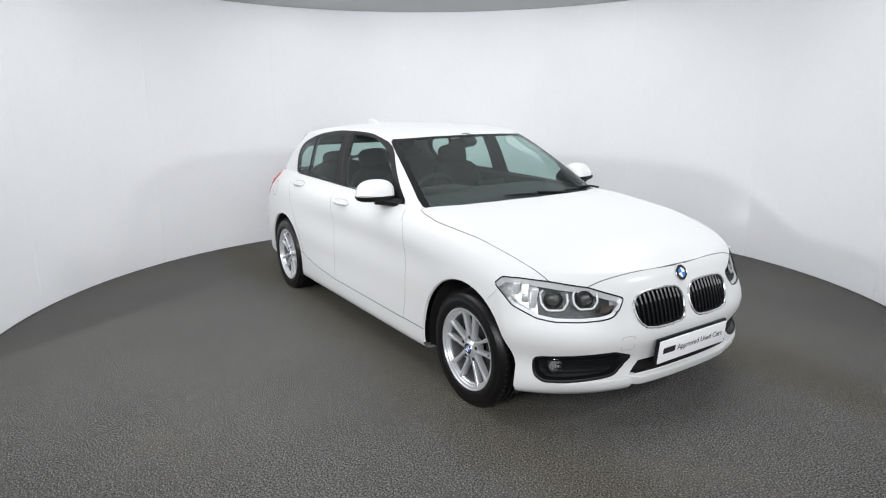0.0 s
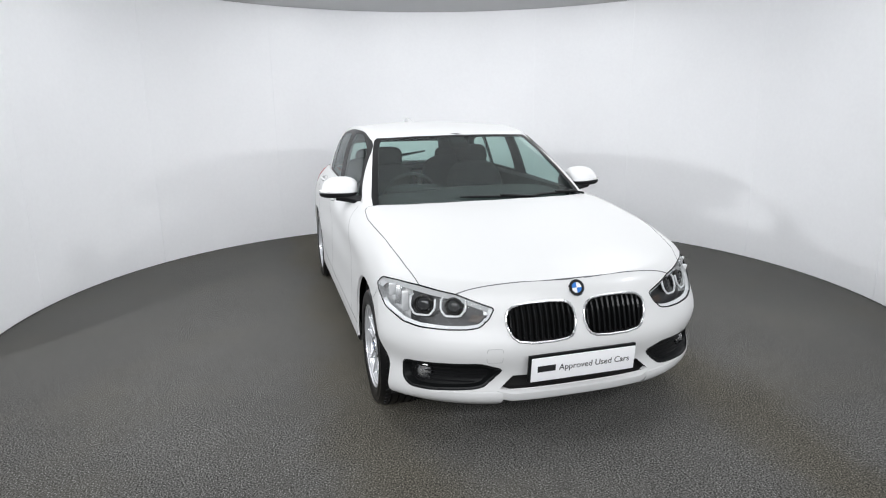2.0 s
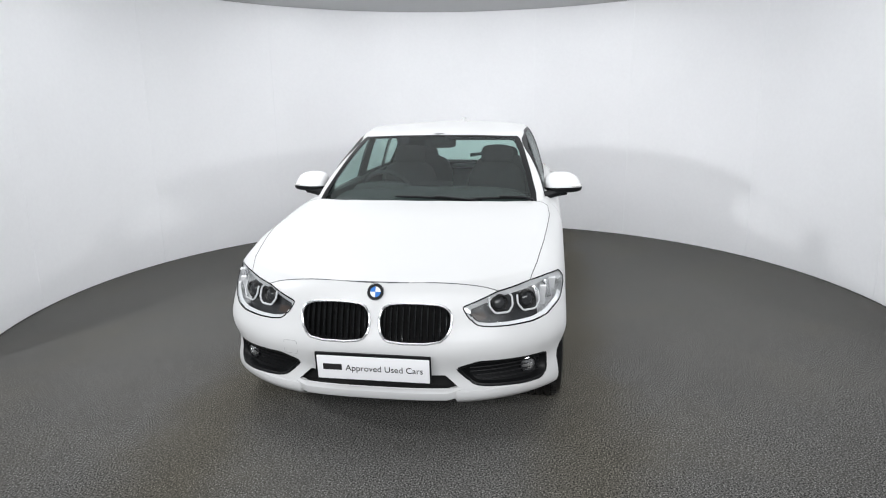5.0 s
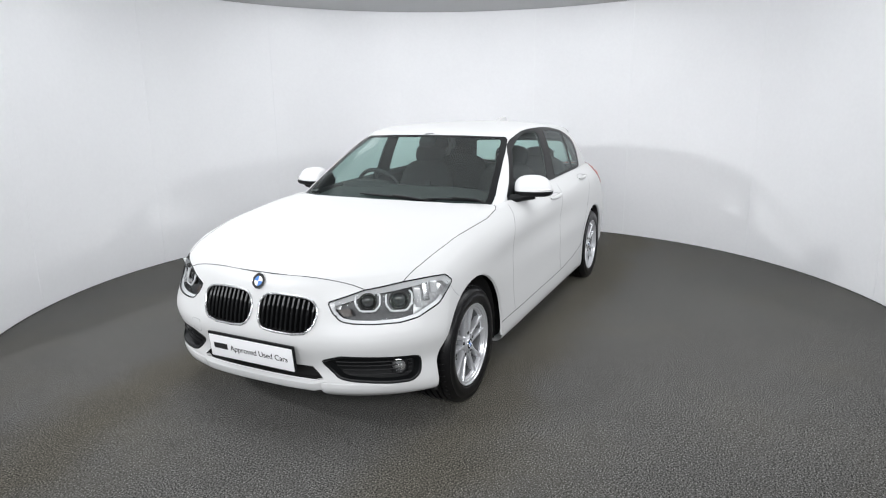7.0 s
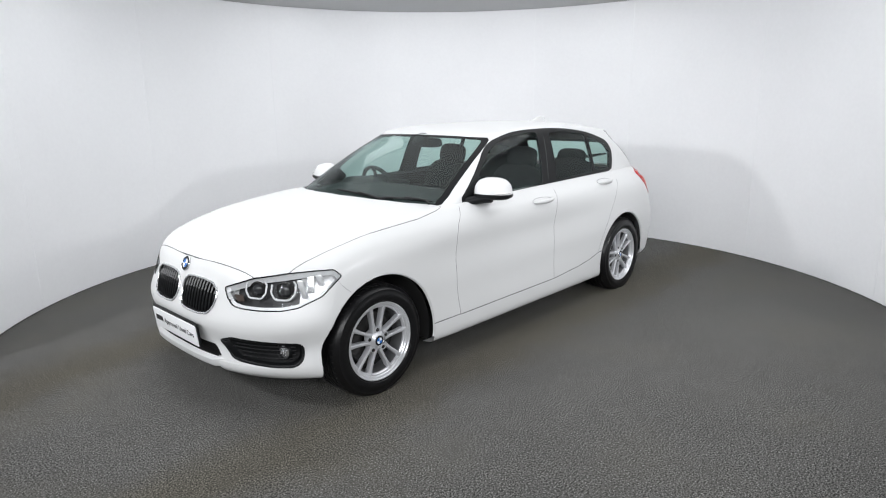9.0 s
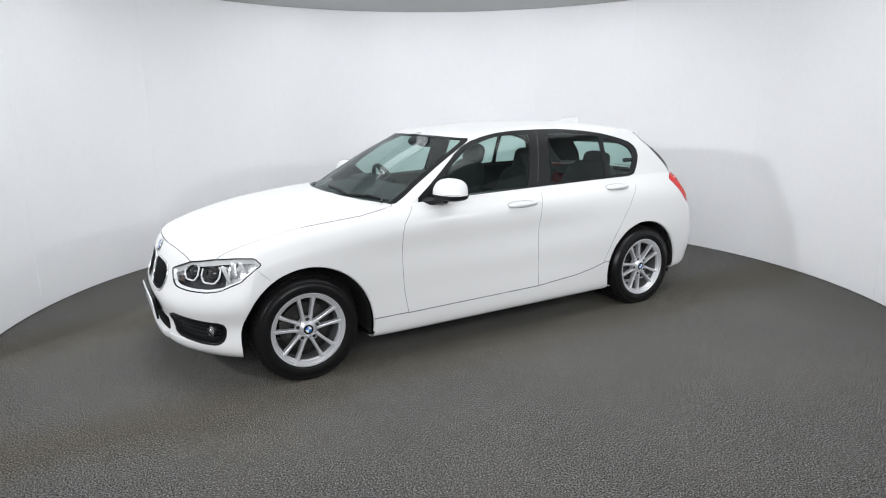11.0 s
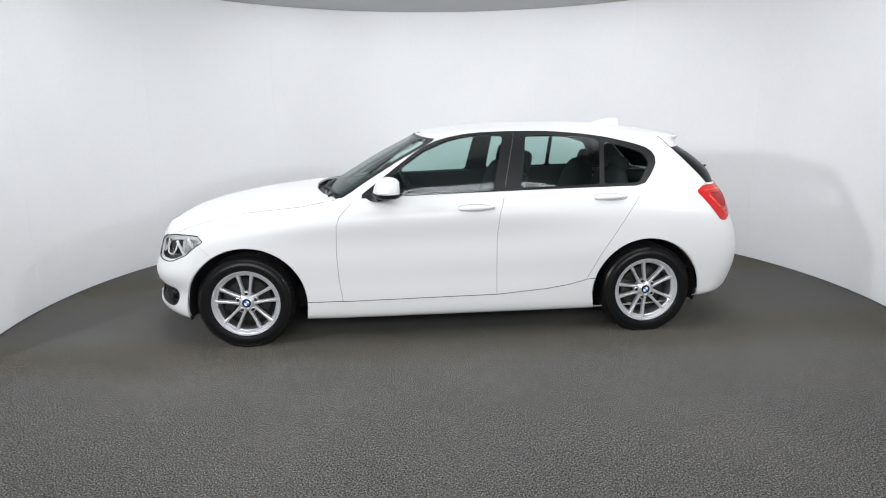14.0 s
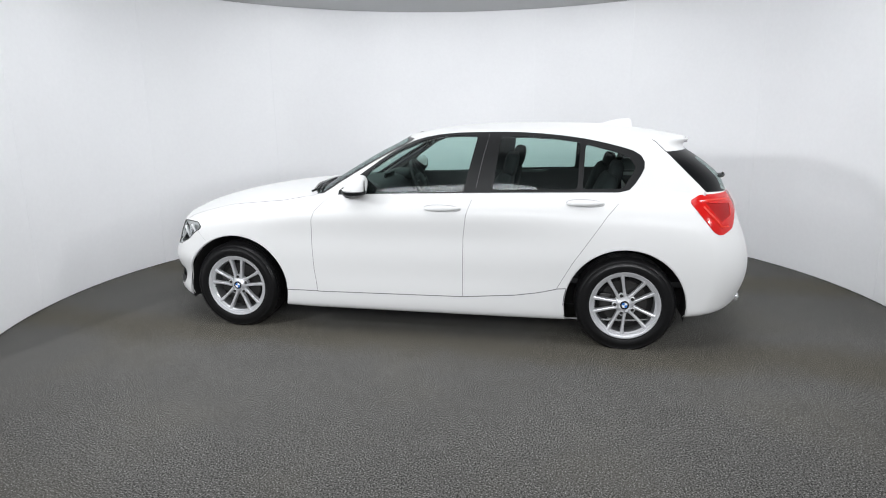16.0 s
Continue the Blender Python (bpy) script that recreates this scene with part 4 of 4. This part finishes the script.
bm = tube([(-1.93, -0.02, 1.03), (-1.925, 0.16, 1.055), (-1.885, 0.33, 1.085)], [0.02, 0.015, 0.008], 8)
part("rear_wiper", bm, BLACK, car, "black rear wiper")
m = pose(-2.0, 0.50, 0.275, 0, -90, 0)
part("exhaust_tip", lathe([(0.030, -0.12), (0.034, 0.0), (0.031, 0.005), (0.028, 0.0), (0.026, -0.10)], 24, m), CHROME, car, "chrome exhaust tip")

# roof aerial
fin = prism([(-1.08, 0), (-1.31, 0), (-1.305, 0.058), (-1.265, 0.062), (-1.18, 0.042)], 0.05, bevel=0.008)
for v in fin.verts:
    x, z, d = v.co
    v.co = (x, (d - 0.025) * (1.0 - 6.0 * max(z, 0)), top_z(x, 0) - 0.006 + z)
part("roof_aerial", fin, PAINT, car, "white shark fin aerial", closed=True)
# tailgate shut line across the rear roof edge
for side in (1, -1):
    pts = [(x, side * (side_y(x, z) + 0.0005), z) for x, z in ((-1.385, 1.325), (-1.41, 1.308), (-1.435, 1.285), (-1.455, 1.265), (-1.475, 1.245))]
    part("tailgate_gap", tube(pts, 0.003, 5), SEAL, car)

# ---- cabin ----


def belt_z(x, y):
    hit = tree_low.ray_cast(Vector((x, y, 3)), Vector((0, 0, -1)))[0]
    return hit.z if hit else 0.97


for side in (1, -1):
    belt, prev = bmesh.new(), None
    for i in range(31):
        x = 0.70 - 2.02 * i / 30
        y = side_y(x, 1.03)
        ring = [belt.verts.new((x, side * yy, z)) for yy, z in ((y - 0.010, belt_z(x, y - 0.03) + 0.002), (y - 0.03, belt_z(x, y - 0.03) + 0.006), (0.688, belt_z(x, 0.708) + 0.006), (0.685, 0.78))]
        if prev:
            for j in range(3):
                belt.faces.new((prev[j], prev[j + 1], ring[j + 1], ring[j]))
        prev = ring
    part("door_card_top", belt, TRIM, car, "dark grey top of the door lining")



def seat(y, x, rear=False):
    width = 0.25 if not rear else 0.30
    s = part("seat", blob(0.27, width, 0.10, pose(x + 0.20, y, 0.50, 0, -8, 0), 4), CLOTH, car, "anthracite cloth seat")
    part("backrest", blob(0.075, width * 0.98, 0.33, pose(x - 0.10, y, 0.78, 0, -18, 0), 3.4), CLOTH, s)
    part("headrest", blob(0.048, 0.135, 0.085, pose(x - 0.225, y, 1.145 if not rear else 1.09, 0, -12, 0), 3.2), CLOTH, s)
    for dy in (-0.055, 0.055):
        part("headrest_post", tube([(x - 0.185, y + dy, 1.00), (x - 0.215, y + dy, 1.10)], 0.006, 8), CHROME, s, "chrome headrest post")


seat(0.37, -0.25), seat(-0.37, -0.25), seat(0.38, -0.96, True), seat(-0.38, -0.96, True)
dash = blob(0.24, 0.70, 0.20, pose(0.66, 0, 0.80, 0, 6, 0), 4.5)
dash_ob = part("dashboard", dash, TRIM, car, "dark grey dashboard")
part("instrument_hood", blob(0.11, 0.19, 0.05, pose(0.53, -0.37, 0.985), 3), TRIM, dash_ob)
part("centre_screen", box(0.02, 0.24, 0.09, pose(0.53, 0.02, 1.0, 0, -12, 0), 0.008), MATT, dash_ob)
WM = pose(0.36, -0.37, 0.93, 0, -66, 0)
rim_pts = [WM @ Vector((0.182 * math.cos(a), 0.182 * math.sin(a), 0)) for a in (2 * math.pi * k / 36 for k in range(36))]
sw = part("steering_wheel", tube(rim_pts, 0.015, 8, True), TRIM, car, "black steering wheel on the driver's side")
part("airbag_boss", blob(0.07, 0.08, 0.03, WM, 3), TRIM, sw)
for a in (0, 180, 270):
    c, s = math.cos(radians(a + 90)), math.sin(radians(a + 90))
    part("wheel_spoke", tube([WM @ Vector((0.05 * c, 0.05 * s, 0)), WM @ Vector((0.175 * c, 0.175 * s, 0))], 0.013, 8), TRIM, sw)
part("column", tube([WM @ Vector((0, 0, -0.02)), WM @ Vector((0, 0, -0.25))], 0.045, 12), TRIM, sw)
rv = part("rear_view_mirror", blob(0.022, 0.115, 0.036, pose(0.19, 0.0, 1.283, 0, 10, 8), 3.5), BLACK, car, "black rear-view mirror")
part("mirror_stalk", tube([(0.20, 0, 1.285), (0.27, 0, 1.315)], 0.022, 8), BLACK, rv)
part("sensor_pod", blob(0.06, 0.06, 0.03, pose(0.28, 0, 1.31, 0, 35, 0), 3), BLACK, rv)
part("cabin_floor", box(2.6, 1.42, 0.04, pose(-0.35, 0, 0.40), 0.01), TRIM, car)
part("parcel_shelf", box(0.5, 1.2, 0.02, pose(-1.55, 0, 0.955), 0.005), TRIM, car)
part("bulkhead", box(0.04, 1.42, 0.5, pose(0.86, 0, 0.66), 0.01), TRIM, car)

# ---- wheels ----


def wheel(x, side, y, z, turn):
    m = pose(x, side * y, z, -90 * side, 0, 0)
    rim = lathe([(0.204, -0.20), (0.190, -0.17), (0.180, -0.06), (0.186, -0.03), (0.225, -0.03), (0.225, -0.2)], 64, m)
    hub = part("wheel", rim, SHADED_BARREL, car, "silver five-double-spoke alloy wheel with a black tyre")
    lip = lathe([(0.184, -0.050), (0.187, -0.022), (0.192, -0.015), (0.199, -0.014), (0.203, -0.007), (0.213, -0.004), (0.2165, 0.003), (0.221, 0.003), (0.224, -0.004)], 72, m)
    part("rim_lip", lip, ALLOY, hub, "bright silver rim edge", sharp=25)
    part("valve", tube([m @ Vector((0.186, 0.02, -0.02)), m @ Vector((0.172, 0.021, -0.012))], 0.004, 6), STEEL, hub)
    prof = [(0.216, -0.002), (0.224, 0.004), (0.229, 0.0045), (0.231, 0.007), (0.245, 0.011), (0.262, 0.0125), (0.266, 0.0110), (0.285, 0.006), (0.289, 0.0065), (0.301, -0.004), (0.309, -0.018)]
    for k in range(4):
        w = -0.045 - 0.038 * k
        prof += [(0.3145, w + 0.016), (0.315, w + 0.006), (0.307, w + 0.005), (0.307, w - 0.005), (0.315, w - 0.006)]
    prof += [(0.312, -0.185), (0.295, -0.205), (0.24, -0.212), (0.2, -0.2)]
    tyre = lathe(prof, 96, m)
    for v in tyre.verts:
        # the tyre stands flat on the ground, its foot squeezed a little wider
        if v.co.z < 0.03:
            v.co.y += side * 0.006 * (1 - max(v.co.z, 0) / 0.03) * (1 if abs(v.co.y) > y - 0.1 else -1)
        v.co.z = max(v.co.z, 0.0005)
    part("tyre", tyre, RUBBER, hub, "black road tyre with grooved tread", sharp=30)
    sipe = box(0.005, 0.0045, 0.030)
    me = bpy.data.meshes.new("tread_sipe")
    sipe.to_mesh(me)
    sipe.free()
    me.materials.append(DARK)
    for k in range(60):
        for w in (-0.030, -0.185):
            at = m @ pose(0, 0, 0, 0, 0, 360 * k / 60) @ pose(0.3128, 0, w, 14, 0, 0)
            if at.translation.z > 0.05:
                ob = new("tread_sipe", me)
                ob.parent = hub
                ob.matrix_local = at
    spin = -90 * side + turn
    for k in range(5):
        for off in (-1, 1):
            bm = bmesh.new()
            prev = None
            for i in range(9):
                f = i / 8
                r = 0.048 + (0.202 - 0.048) * f
                spread = off * (0.020 + 0.029 * f ** 1.2)
                w = 0.0122 - 0.0032 * math.sin(math.pi * min(f * 1.15, 1)) + 0.0012 * f
                h = -0.022 + 0.012 * f ** 2
                ring = [bm.verts.new(m @ pose(0, 0, 0, 0, 0, spin + 72 * k) @ Vector((r, spread + dy, h + dz)))
                        for dy, dz in ((-w, -0.007), (-w * 0.75, -0.001), (-w * 0.3, 0.001), (w * 0.3, 0.001), (w * 0.75, -0.001), (w, -0.007), (w * 0.9, -0.034), (-w * 0.9, -0.034))]
                if prev:
                    for j in range(8):
                        bm.faces.new((prev[j], prev[(j + 1) % 8], ring[(j + 1) % 8], ring[j]))
                prev = ring
            part("spoke", bm, ALLOY, hub, closed=True)
    part("hub_disc", lathe([(0.0, -0.014), (0.031, -0.014), (0.036, -0.020), (0.050, -0.024), (0.060, -0.034), (0.062, -0.07)], 40, m), ALLOY, hub)
    for k in range(5):
        a = radians(spin + 72 * k)
        b = m @ Matrix.Translation((0.060 * math.cos(a), 0.060 * math.sin(a), -0.004))
        part("bolt_seat", lathe([(0.016, -0.05), (0.0165, -0.018), (0.0135, -0.017), (0.0125, -0.024), (0.0, -0.026)], 16, b), ALLOY, hub)
        part("wheel_bolt", lathe([(0.0, -0.015), (0.0065, -0.015), (0.0085, -0.018), (0.0100, -0.0185), (0.0105, -0.03)], 12, b), STEEL, hub)
    part("brake_disc", lathe([(0.06, -0.085), (0.145, -0.085), (0.145, -0.10)], 48, m), STEEL, hub)
    part("brake_shield", lathe([(0.0, -0.11), (0.19, -0.11)], 40, m), DARK, hub)
    part("brake_caliper", box(0.07, 0.12, 0.05, m @ pose(0.12, 0, -0.09, 0, 0, 0), 0.012), STEEL, hub)
    roundel(hub, m @ Matrix.Translation((0, 0, -0.0135)), 0.030)


for side in (1, -1):
    wheel(1.456, side, 0.850, 0.301, 0)
    wheel(-1.248, side, 0.868, 0.293, 20 * side)

# ---- underside ----
part("underbody", box(1.80, 1.60, 0.20, pose(0.09, 0, 0.248), 0.03), DARK, car)
part("front_undertray", box(0.95, 1.16, 0.16, pose(1.52, 0, 0.25), 0.03), DARK, car)
part("rear_axle_cover", box(0.95, 1.16, 0.16, pose(-1.32, 0, 0.27), 0.03), DARK, car)


def motions():
    """The turntable carries the car round; the angle of its nose, in degrees, time by time."""
    turn = [(0.0, -56.01), (0.5, -59.89), (1.0, -64.24), (1.5, -68.11), (2.0, -72.84), (2.5, -76.89), (3.0, -81.01), (3.5, -85.22), (4.0, -89.48),
            (6.5, -110.72), (7.0, -115.02), (7.5, -119.31), (8.0, -123.7), (8.5, -127.92), (9.0, -132.31),
            (11.3, -151.03), (12.0, -156.94), (12.5, -161.03), (13.0, -165.17), (13.5, -169.3), (14.0, -173.82), (14.5, -177.79), (15.0, -181.93), (15.5, -186.09), (16.0, -190.3)]
    walk(turntable, [(t, pose(0, 0, 0, 0, 0, a)) for t, a in turn])
    walk(car, [(t, pose(0, 0, 0, 0, 0, a) @ pose(0.0065, -0.07, 0)) for t, a in turn])


motions()
